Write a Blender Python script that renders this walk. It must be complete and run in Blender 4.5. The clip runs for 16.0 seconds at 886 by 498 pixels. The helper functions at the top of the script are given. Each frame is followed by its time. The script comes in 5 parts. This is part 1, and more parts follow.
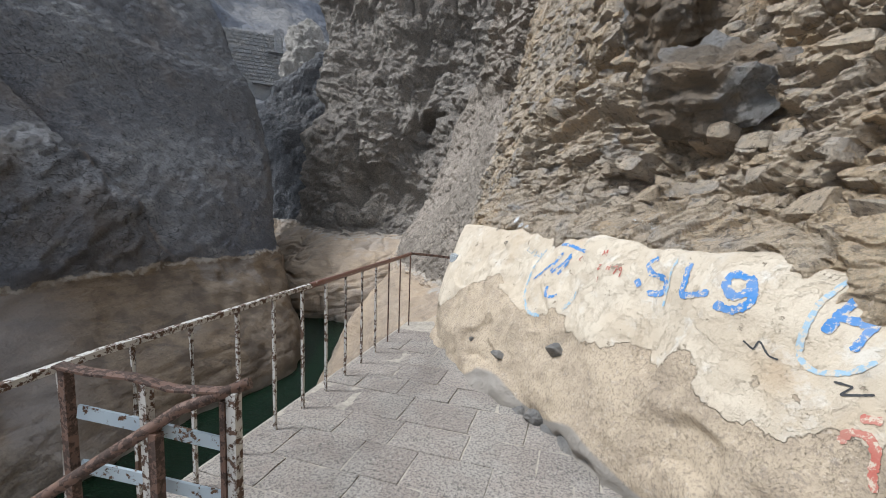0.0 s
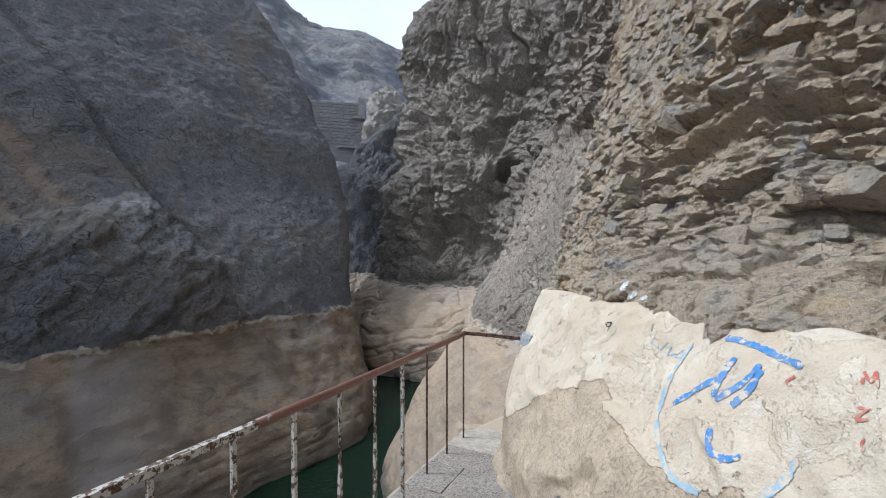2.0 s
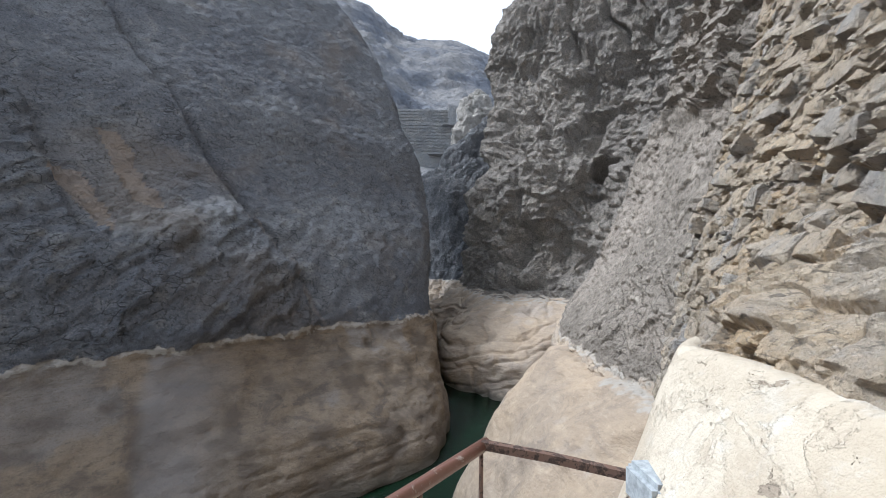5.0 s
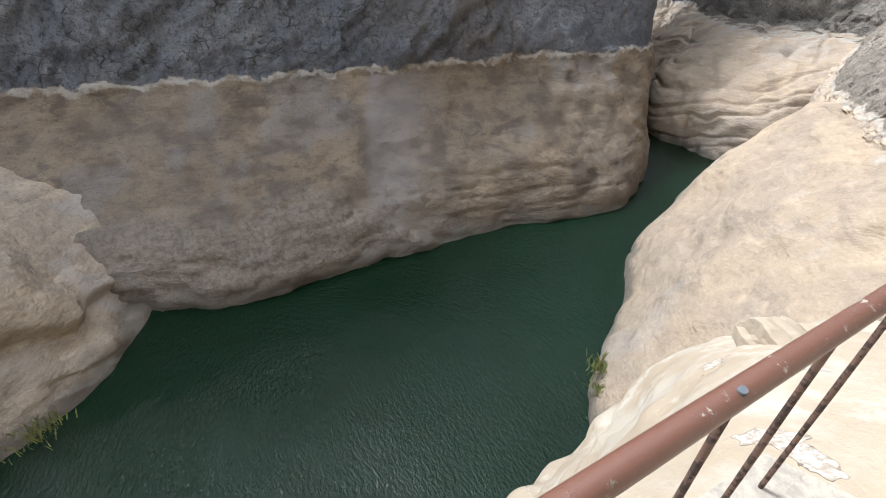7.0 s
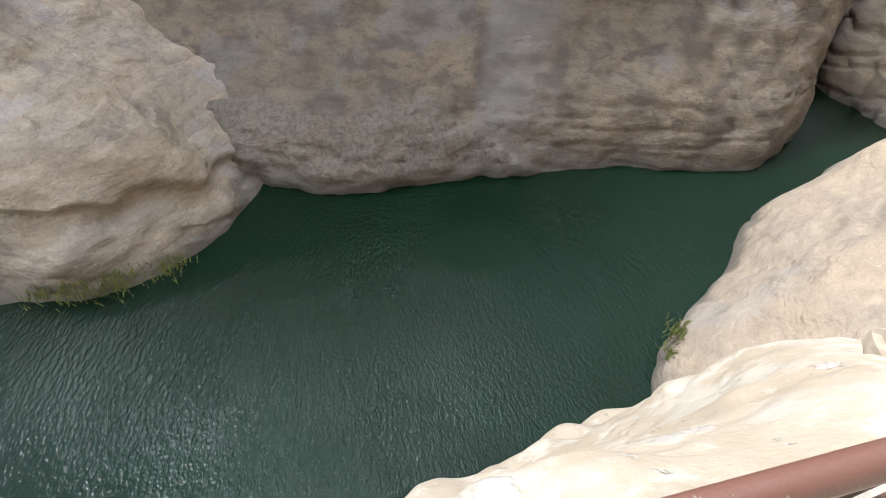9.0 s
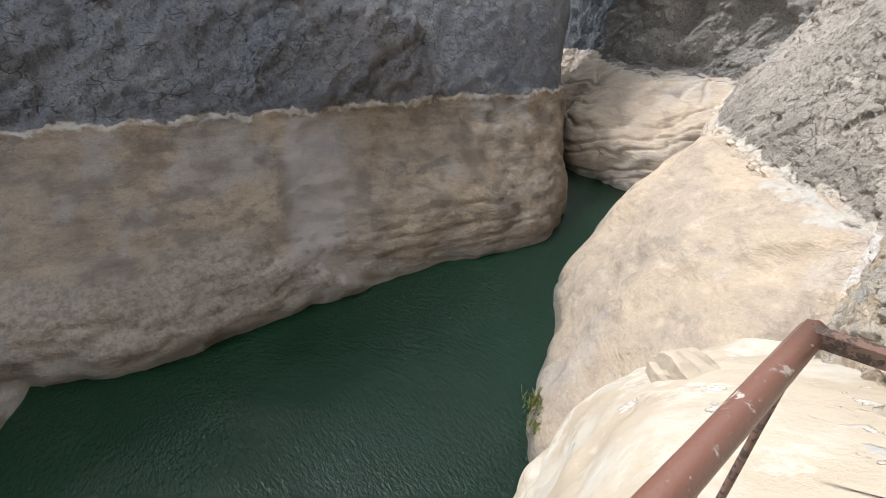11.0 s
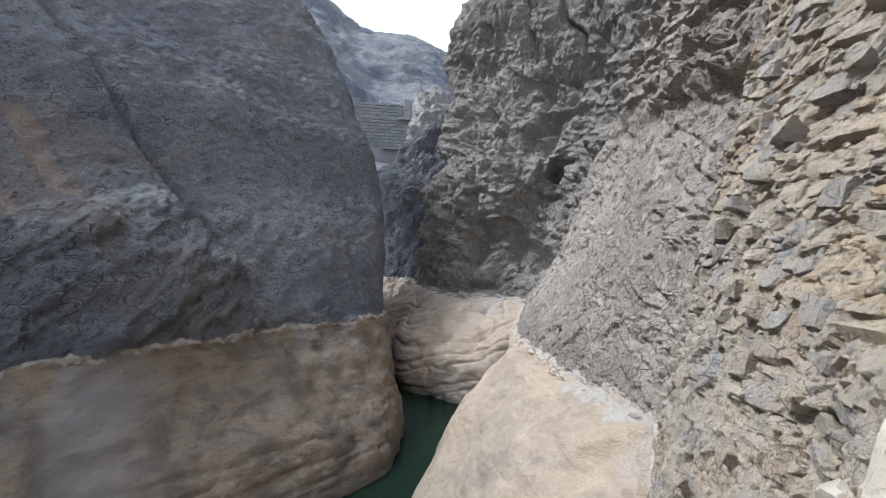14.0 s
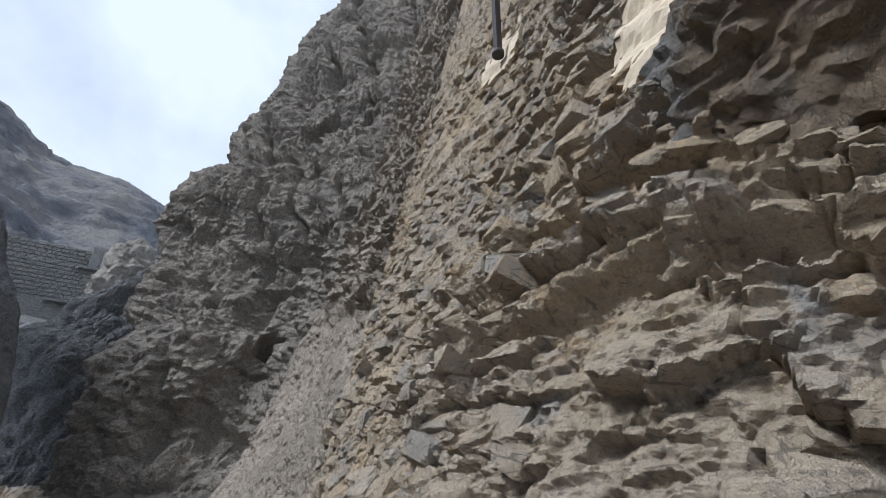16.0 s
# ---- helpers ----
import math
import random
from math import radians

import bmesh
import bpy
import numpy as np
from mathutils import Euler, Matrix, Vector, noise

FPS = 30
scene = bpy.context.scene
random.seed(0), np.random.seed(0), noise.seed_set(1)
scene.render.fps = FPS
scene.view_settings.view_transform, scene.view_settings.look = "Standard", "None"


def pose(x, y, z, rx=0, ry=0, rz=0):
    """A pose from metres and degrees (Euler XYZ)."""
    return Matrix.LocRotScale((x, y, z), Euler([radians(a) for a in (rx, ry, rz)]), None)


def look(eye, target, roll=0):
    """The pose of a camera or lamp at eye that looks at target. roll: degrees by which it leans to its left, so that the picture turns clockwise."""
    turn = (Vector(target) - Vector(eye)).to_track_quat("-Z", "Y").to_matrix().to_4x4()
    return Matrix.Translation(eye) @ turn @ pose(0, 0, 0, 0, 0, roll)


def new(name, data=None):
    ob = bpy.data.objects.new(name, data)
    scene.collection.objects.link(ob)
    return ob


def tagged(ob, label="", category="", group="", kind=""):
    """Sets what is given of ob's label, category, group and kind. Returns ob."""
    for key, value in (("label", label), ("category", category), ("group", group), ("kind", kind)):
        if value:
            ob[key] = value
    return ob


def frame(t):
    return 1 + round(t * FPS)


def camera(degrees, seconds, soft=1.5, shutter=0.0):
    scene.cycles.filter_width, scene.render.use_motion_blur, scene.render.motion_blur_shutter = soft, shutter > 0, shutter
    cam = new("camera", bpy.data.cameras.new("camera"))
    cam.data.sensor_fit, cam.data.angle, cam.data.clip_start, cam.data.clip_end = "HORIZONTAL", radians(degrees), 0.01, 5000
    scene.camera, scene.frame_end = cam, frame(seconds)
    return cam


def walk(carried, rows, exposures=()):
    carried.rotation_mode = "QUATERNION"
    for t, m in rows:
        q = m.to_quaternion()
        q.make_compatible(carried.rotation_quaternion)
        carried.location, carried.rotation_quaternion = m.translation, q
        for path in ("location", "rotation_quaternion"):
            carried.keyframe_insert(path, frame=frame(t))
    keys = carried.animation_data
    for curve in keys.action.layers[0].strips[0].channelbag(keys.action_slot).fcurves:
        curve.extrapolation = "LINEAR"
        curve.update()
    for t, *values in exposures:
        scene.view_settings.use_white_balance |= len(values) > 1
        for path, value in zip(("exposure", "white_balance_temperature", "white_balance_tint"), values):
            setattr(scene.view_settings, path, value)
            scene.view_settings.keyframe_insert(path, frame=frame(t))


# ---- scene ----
cam = camera(90.4, 16.0, 0.5)
PATH = [
    (0, (-0.046, 0.06, 1.369), (-0.64, 1.954, 1.118), 2.1),
    (0.5, (-0.121, 0.462, 1.399), (-0.853, 2.312, 1.202), -0.5),
    (1, (-0.29, 0.813, 1.392), (-1.101, 2.636, 1.256), 0.7),
    (1.5, (-0.35, 1.229, 1.395), (-1.209, 3.034, 1.321), -0.6),
    (2, (-0.429, 1.689, 1.411), (-1.363, 3.457, 1.38), -0.0),
    (2.5, (-0.557, 2.082, 1.436), (-1.57, 3.806, 1.409), 0.1),
    (3, (-0.639, 2.558, 1.445), (-1.772, 4.206, 1.45), 0.8),
    (5.3, (-1.423, 3.99, 1.325), (-2.738, 5.497, 1.299), 1.1),
    (5.5, (-1.593, 4.025, 1.331), (-2.96, 5.475, 1.16), 1.2),
    (6, (-1.689, 4.105, 1.303), (-3.137, 5.318, 0.644), 0.6),
    (6.5, (-1.798, 4.069, 1.212), (-3.213, 5.129, 0.278), 2.4),
    (7, (-1.891, 3.924, 1.196), (-3.377, 4.667, 0.083), 0.2),
    (7.5, (-1.946, 3.718, 1.223), (-3.485, 4.001, -0.023), 0.2),
    (8, (-1.966, 3.702, 1.223), (-3.392, 3.942, -0.158), 4.3),
    (10.5, (-2.016, 4.256, 1.027), (-3.42, 4.926, -0.263), -1.8),
    (11, (-2.004, 4.383, 1.093), (-3.441, 5.419, 0.119), 1.6),
    (11.5, (-1.994, 4.439, 1.098), (-3.311, 5.668, 0.185), 2.8),
    (12, (-1.989, 4.462, 1.115), (-3.292, 5.789, 0.327), 2.2),
    (12.5, (-1.984, 4.499, 1.127), (-3.319, 5.928, 0.624), 1.8),
    (13, (-2.029, 4.551, 1.263), (-3.391, 6.022, 1.012), 1.3),
    (13.5, (-2.040, 4.575, 1.307), (-3.377, 6.08, 1.143), 1.1),
    (14, (-1.916, 4.568, 1.382), (-3.031, 6.248, 1.37), 1.5),
    (14.5, (-1.676, 4.489, 1.438), (-2.743, 6.167, 1.651), 2.0),
    (15, (-1.365, 4.339, 1.553), (-1.803, 6.247, 1.963), -0.9),
    (15.5, (-1.158, 3.973, 1.601), (-1.246, 5.873, 2.219), 0.8),
    (16, (-0.905, 3.702, 1.613), (-0.856, 5.546, 2.385), -0.0),
]
EXPOSURES = [(0, 0.45, 5650, 10), (2, 0.38, 5450, 10), (3.2, 0.5, 5350, 10), (5.5, 0.85, 5500, 10), (6.5, 1.12, 5700, 10), (8, 1.42, 5650, 10), (10.5, 1.32, 5750, 10), (12, 1.08, 5650, 10), (13.5, 1.0, 5350, 10), (14.5, 0.57, 5350, 10), (15.2, 0.38, 5450, 10), (16, 0.18, 5500, 10)]
walk(cam, [(t, look(eye, target, roll)) for t, eye, target, roll in PATH], EXPOSURES)


# ---- light ----
def build_world():
    w = bpy.data.worlds.new("sky")
    scene.world = w
    w.use_nodes = True
    nt = w.node_tree
    nt.nodes.clear()
    sky = nt.nodes.new("ShaderNodeTexSky")
    sky.sky_type = "NISHITA"
    sky.sun_disc = False
    sky.sun_elevation = radians(51)
    sky.sun_rotation = radians(-116)
    sky.dust_density = 3.0
    tc = nt.nodes.new("ShaderNodeTexCoord")
    cloud = nt.nodes.new("ShaderNodeTexNoise")
    cloud.inputs["Scale"].default_value = 3.2
    cloud.inputs["Detail"].default_value = 5
    ramp = nt.nodes.new("ShaderNodeValToRGB")
    ramp.color_ramp.elements[0].position = 0.36
    ramp.color_ramp.elements[0].color = (0.7, 0.7, 0.7, 1)
    ramp.color_ramp.elements[1].position = 0.6
    ramp.color_ramp.elements[1].color = (1, 1, 1, 1)
    mix = nt.nodes.new("ShaderNodeMix")
    mix.data_type = "RGBA"
    mix.inputs[7].default_value = (15.2, 15.5, 15.9, 1)
    bg = nt.nodes.new("ShaderNodeBackground")
    bg.inputs["Strength"].default_value = 0.055
    out = nt.nodes.new("ShaderNodeOutputWorld")
    nt.links.new(tc.outputs["Generated"], cloud.inputs["Vector"])
    nt.links.new(cloud.outputs["Fac"], ramp.inputs["Fac"])
    nt.links.new(ramp.outputs["Color"], mix.inputs[0])
    nt.links.new(sky.outputs["Color"], mix.inputs[6])
    nt.links.new(mix.outputs[2], bg.inputs["Color"])
    nt.links.new(bg.outputs["Background"], out.inputs["Surface"])


build_world()
sun_data = bpy.data.lights.new("sun", "SUN")
sun_data.energy, sun_data.angle, sun_data.color = 3.2, radians(13), (1.0, 0.95, 0.87)
sun = new("sun", sun_data)
sun.matrix_world = look((0, 0, 60), Vector((0, 0, 60)) - Vector((-0.57, -0.27, 0.78)))


# ---- noise on arrays ----
def hash01(ix, iy, iz, seed=0):
    h = (ix.astype(np.int64) * 374761393 + iy.astype(np.int64) * 668265263 + iz.astype(np.int64) * 2147483647 + seed * 974634777) & 0xFFFFFFFF
    h = ((h ^ (h >> 13)) * 1274126177) & 0xFFFFFFFF
    h = ((h ^ (h >> 16)) * 2246822519) & 0xFFFFFFFF
    return ((h ^ (h >> 15)) & 0xFFFFFF) / 16777215.0


def vnoise(p, seed=0):
    f = np.floor(p)
    i = f.astype(np.int64)
    t = p - f
    t = t * t * t * (t * (t * 6 - 15) + 10)
    out = 0.0
    for dx in (0, 1):
        wx = t[:, 0] if dx else 1 - t[:, 0]
        for dy in (0, 1):
            wy = t[:, 1] if dy else 1 - t[:, 1]
            for dz in (0, 1):
                wz = t[:, 2] if dz else 1 - t[:, 2]
                out = out + wx * wy * wz * hash01(i[:, 0] + dx, i[:, 1] + dy, i[:, 2] + dz, seed)
    return out * 2 - 1


def fbm(p, size, octaves=4, seed=0, gain=0.5, ridged=False):
    q, a, s = p / size, 1.0, 0.0
    for k in range(octaves):
        n = vnoise(q + 17.3 * k, seed + k)
        s = s + a * ((1 - 2 * np.abs(n)) if ridged else n)
        q, a = q * 2.03, a * gain
    return s


def cells(p, size, seed=0):
    """Nearest and second distance to scattered points, and a number for the nearest."""
    q = p / size
    i = np.floor(q).astype(np.int64)
    f1 = np.full(len(p), 9.0)
    f2 = np.full(len(p), 9.0)
    who = np.zeros(len(p))
    for dx in (-1, 0, 1):
        for dy in (-1, 0, 1):
            for dz in (-1, 0, 1):
                c = i + (dx, dy, dz)
                j = [hash01(c[:, 0], c[:, 1], c[:, 2], seed + k) for k in (1, 2, 3)]
                d = np.sqrt(sum((c[:, k] + j[k] - q[:, k]) ** 2 for k in range(3)))
                near = d < f1
                f2 = np.where(near, f1, np.minimum(f2, d))
                who = np.where(near, hash01(c[:, 0], c[:, 1], c[:, 2], seed + 9), who)
                f1 = np.where(near, d, f1)
    return f1, f2, who


def facets(s, h, ws, wh, seed):
    """Broken faces: each cell gets a level, a tilt that leans out at its foot, and the distance to its border."""
    u, v = s / ws, h / wh
    iu, iv = np.floor(u).astype(np.int64), np.floor(v).astype(np.int64)
    f1 = np.full(len(s), 9.0)
    f2 = np.full(len(s), 9.0)
    du, dv, lev, tu, tv = (np.zeros(len(s)) for _ in range(5))
    for a in (-1, 0, 1):
        for b in (-1, 0, 1):
            cu, cv = iu + a, iv + b
            zero = cu * 0
            x = cu + 0.1 + 0.8 * hash01(cu, cv, zero, seed) - u
            y = cv + 0.15 + 0.7 * hash01(cu, cv, zero, seed + 1) - v
            d = np.maximum(np.abs(x) + 0.35 * np.abs(y), np.abs(y) + 0.25 * np.abs(x))
            near = d < f1
            f2 = np.where(near, f1, np.minimum(f2, d))
            f1 = np.where(near, d, f1)
            du, dv = np.where(near, -x, du), np.where(near, -y, dv)
            lev = np.where(near, hash01(cu, cv, zero, seed + 2), lev)
            tu = np.where(near, hash01(cu, cv, zero, seed + 3) - 0.5, tu)
            tv = np.where(near, hash01(cu, cv, zero, seed + 4), tv)
    gap = f2 - f1
    lev = 0.5 + (lev - 0.5) * (0.7 + 0.3 * np.clip(gap / 0.1, 0, 1))
    out = (lev - 0.5) + 0.6 * tu * du - (0.1 + 0.35 * tv) * dv - 0.1 * np.clip(1 - gap / 0.12, 0, 1)
    return out, gap, lev


def step(a, b, x):
    t = np.clip((x - a) / (b - a), 0, 1)
    return t * t * (3 - 2 * t)


# ---- lofted rock ----
def spline(ctrl, n, axis, pull=1.0):
    """Resample control points along one axis to n evenly spread points of a smooth curve."""
    c = np.moveaxis(np.asarray(ctrl, float), axis, 0)
    m = len(c)
    seg = np.sqrt(((c[1:] - c[:-1]) ** 2).sum(-1)).reshape(m - 1, -1).mean(1) ** pull
    acc = np.concatenate([[0], np.cumsum(seg)])
    u = np.linspace(0, acc[-1], n)
    k = np.clip(np.searchsorted(acc, u, side="right") - 1, 0, m - 2)
    t = (u - acc[k]) / (acc[k + 1] - acc[k])
    sh = (n,) + (1,) * (c.ndim - 1)
    h = (acc[1:] - acc[:-1])
    slope = (c[1:] - c[:-1]) / h.reshape((-1,) + (1,) * (c.ndim - 1))
    tan = np.concatenate([slope[:1], (slope[1:] + slope[:-1]) / 2, slope[-1:]])
    flat = np.concatenate([np.ones_like(slope[:1]), (slope[1:] * slope[:-1] > 0).astype(float) * 0.6 + 0.4, np.ones_like(slope[:1])])
    tan = tan * flat
    t = t.reshape(sh)
    hk = h[k].reshape(sh)
    r = c[k] * (2 * t ** 3 - 3 * t ** 2 + 1) + c[k + 1] * (3 * t ** 2 - 2 * t ** 3) + hk * tan[k] * (t ** 3 - 2 * t ** 2 + t) + hk * tan[k + 1] * (t ** 3 - t ** 2)
    return np.moveaxis(r, 0, axis)


def surface(ctrl, nu, nv, pu=1.0, pv=1.0):
    """Levels x stations of control points to an nv x nu grid of points and unit normals."""
    g = spline(spline(ctrl, nu, 1, pu), nv, 0, pv)
    du = np.gradient(g, axis=1)
    dv = np.gradient(g, axis=0)
    n = np.cross(du, dv)
    n /= np.linalg.norm(n, axis=-1, keepdims=True) + 1e-9
    return g, n


def grid_mesh(name, g, material, attrs=(), smooth=True):
    nv, nu = g.shape[:2]
    me = bpy.data.meshes.new(name)
    idx = np.arange(nv * nu).reshape(nv, nu)
    quads = np.stack([idx[:-1, :-1], idx[:-1, 1:], idx[1:, 1:], idx[1:, :-1]], -1).reshape(-1, 4)
    me.vertices.add(nv * nu)
    me.vertices.foreach_set("co", g.reshape(-1).astype(np.float32))
    me.loops.add(quads.size)
    me.loops.foreach_set("vertex_index", quads.reshape(-1).astype(np.int32))
    me.polygons.add(len(quads))
    me.polygons.foreach_set("loop_start", (np.arange(len(quads)) * 4).astype(np.int32))
    me.polygons.foreach_set("use_smooth", np.full(len(quads), smooth))
    me.update(calc_edges=True)
    for key, values in attrs:
        a = me.attributes.new(key, "FLOAT", "POINT")
        a.data.foreach_set("value", values.reshape(-1).astype(np.float32))
    me.materials.append(material)
    return new(name, me)


def displaced(ctrl, nu, nv, fn, pu=1.0, pv=1.0, flip=False):
    g, n = surface(ctrl, nu, nv, pu, pv)
    if flip:
        n = -n
    p = g.reshape(-1, 3)
    d = fn(p).reshape(nv, nu, 1)
    return g + n * d


def blocks(s, h, thick, width, seed, rise=0.0, edge=0.03):
    """Height of broken beds: layers of uneven thickness, each split into blocks that stand out by different amounts."""
    rng = np.random.RandomState(seed)
    th = thick * (0.45 + 1.3 * rng.rand(400))
    edges = np.cumsum(th) - 30 * thick
    hh = h + rise * s
    k = np.clip(np.searchsorted(edges, hh, side="right"), 1, 399)
    lo = edges[k - 1]
    up = edges[k] - hh
    dn = hh - lo
    w = width * (0.5 + 1.4 * rng.rand(400))[k]
    off = (50 * rng.rand(400))[k]
    q = (s + off) / w
    skew = q + 0.25 * (dn / th[k] - 0.5) * (hash01(k, k * 0, k * 0, seed + 5) - 0.5) * 2
    b = np.floor(skew)
    fr = (skew - b) * w
    side = np.minimum(fr, w - fr)
    r = hash01(k, b.astype(np.int64), k * 0, seed)
    r2 = hash01(k, b.astype(np.int64), k * 0 + 3, seed)
    lean = (dn / th[k] - 0.5) * (r2 - 0.6) * 0.5
    near = np.minimum(np.minimum(up, dn), side)
    out = (r ** 1.6 + lean) * step(0.0, edge, near)
    crack = 1 - step(0.0, edge * 0.7, near)
    return out, crack, r


# ---- materials ----
class Nodes:
    def __init__(self, name):
        self.m = bpy.data.materials.new(name)
        self.m.use_nodes = True
        self.nt = self.m.node_tree
        self.b = self.nt.nodes["Principled BSDF"]
        self.out = self.nt.nodes["Material Output"]
        self.tc = self.nt.nodes.new("ShaderNodeTexCoord").outputs["Object"]

    def link(self, a, b):
        self.nt.links.new(a, b)

    def put(self, sock, v):
        if isinstance(v, bpy.types.NodeSocket):
            self.link(v, sock)
        elif isinstance(v, (tuple, list)) and len(v) == 3 and sock.type == "RGBA":
            sock.default_value = (*v, 1)
        else:
            sock.default_value = v

    def noise(self, scale, detail=4, rough=0.55, vec=None, dist=0.0):
        n = self.nt.nodes.new("ShaderNodeTexNoise")
        n.inputs["Scale"].default_value = scale
        n.inputs["Detail"].default_value = detail
        n.inputs["Roughness"].default_value = rough
        n.inputs["Distortion"].default_value = dist
        self.link(vec or self.tc, n.inputs["Vector"])
        return n.outputs["Fac"]

    def voronoi(self, scale, feature="F1", vec=None):
        n = self.nt.nodes.new("ShaderNodeTexVoronoi")
        n.feature = feature
        n.inputs["Scale"].default_value = scale
        self.link(vec or self.tc, n.inputs["Vector"])
        return n.outputs["Distance"]

    def stretch(self, sx, sy, sz, rx=0, ry=0, rz=0):
        n = self.nt.nodes.new("ShaderNodeMapping")
        n.inputs["Scale"].default_value = (sx, sy, sz)
        n.inputs["Rotation"].default_value = (radians(rx), radians(ry), radians(rz))
        self.link(self.tc, n.inputs["Vector"])
        return n.outputs["Vector"]

    def range(self, v, a, b, c=0.0, d=1.0):
        n = self.nt.nodes.new("ShaderNodeMapRange")
        n.interpolation_type = "SMOOTHSTEP"
        self.put(n.inputs["Value"], v)
        for k, x in zip(("From Min", "From Max", "To Min", "To Max"), (a, b, c, d)):
            n.inputs[k].default_value = x
        return n.outputs["Result"]

    def math(self, op, a, b=0.0):
        n = self.nt.nodes.new("ShaderNodeMath")
        n.operation = op
        self.put(n.inputs[0], a)
        self.put(n.inputs[1], b)
        return n.outputs[0]

    def mix(self, f, a, b, kind="MIX"):
        n = self.nt.nodes.new("ShaderNodeMix")
        n.data_type = "RGBA"
        n.blend_type = kind
        self.put(n.inputs[0], f)
        self.put(n.inputs[6], a)
        self.put(n.inputs[7], b)
        return n.outputs[2]

    def attr(self, name):
        n = self.nt.nodes.new("ShaderNodeAttribute")
        n.attribute_name = name
        return n.outputs["Fac"]

    def height(self):
        n = self.nt.nodes.new("ShaderNodeSeparateXYZ")
        self.link(self.tc, n.inputs[0])
        return n.outputs[2]

    def bump(self, h, dist, strength=1.0, prev=None):
        n = self.nt.nodes.new("ShaderNodeBump")
        n.inputs["Distance"].default_value = dist
        n.inputs["Strength"].default_value = strength
        self.link(h, n.inputs["Height"])
        if prev:
            self.link(prev, n.inputs["Normal"])
        return n.outputs["Normal"]

    def done(self, color, rough=0.9, normal=None, metal=0.0, spec=0.3):
        self.put(self.b.inputs["Base Color"], color)
        self.put(self.b.inputs["Roughness"], rough)
        self.put(self.b.inputs["Metallic"], metal)
        self.b.inputs["Specular IOR Level"].default_value = spec
        if normal:
            self.link(normal, self.b.inputs["Normal"])
        return self.m


RING, WATER = -2.66, -8.1


def upper_rock(n, dark, mid, pale, size=1.0, fleck=None, pebbles=0.5):
    """Colour and relief of bare rock above the flood line."""
    big = n.noise(0.16 / size, 5, 0.6)
    med = n.noise(0.9 / size, 6, 0.65, dist=0.4)
    fine = n.noise(7 / size, 6, 0.7)
    c = n.mix(n.range(big, 0.35, 0.65), dark, mid)
    c = n.mix(n.range(med, 0.5, 0.72), c, pale)
    c = n.mix(n.range(fine, 0.49, 0.65, 0.0, 0.8), c, tuple(0.32 * x for x in mid))
    c = n.mix(n.range(n.noise(22 / size, 5, 0.75), 0.53, 0.65, 0.0, 0.6), c, tuple(1.35 * x for x in pale))
    if fleck:
        c = n.mix(n.range(n.noise(0.5 / size, 5, 0.7), 0.58, 0.7, 0.0, 0.8), c, fleck)
    peb = n.math("ADD", n.voronoi(4.5 / size), n.math("MULTIPLY", n.voronoi(11 / size), 0.6))
    c = n.mix(n.range(peb, 0.6, 1.05, 0.0, pebbles), c, tuple(0.35 * x for x in mid))
    c = n.mix(n.range(peb, 0.15, 0.45, 0.4 * pebbles, 0.0), c, tuple(1.35 * x for x in pale))
    crack = n.math("MAXIMUM", n.range(n.voronoi(1.3 / size, "DISTANCE_TO_EDGE", n.stretch(1, 1, 1.9)), 0.0, 0.06), n.range(n.noise(1.1 / size, 4, 0.6), 0.4, 0.52))
    split = n.math("ADD", n.voronoi(3.4 / size, "DISTANCE_TO_EDGE", n.stretch(1, 1, 2.4, 22)), n.range(n.noise(9 / size, 3), 0.3, 0.7, -0.03, 0.03))
    split = n.math("MAXIMUM", n.range(split, 0.0, 0.05), n.range(n.noise(1.9 / size, 4, 0.6), 0.44, 0.54))
    crack = n.math("MULTIPLY", crack, n.range(split, 0.0, 1.0, 0.4, 1.0))
    c = n.mix(n.range(crack, 0.0, 0.8, 0.7, 0.0), c, tuple(0.25 * x for x in mid))
    lump = n.noise(2.6 / size, 8, 0.7, dist=0.3)
    return c, lump, fine, crack


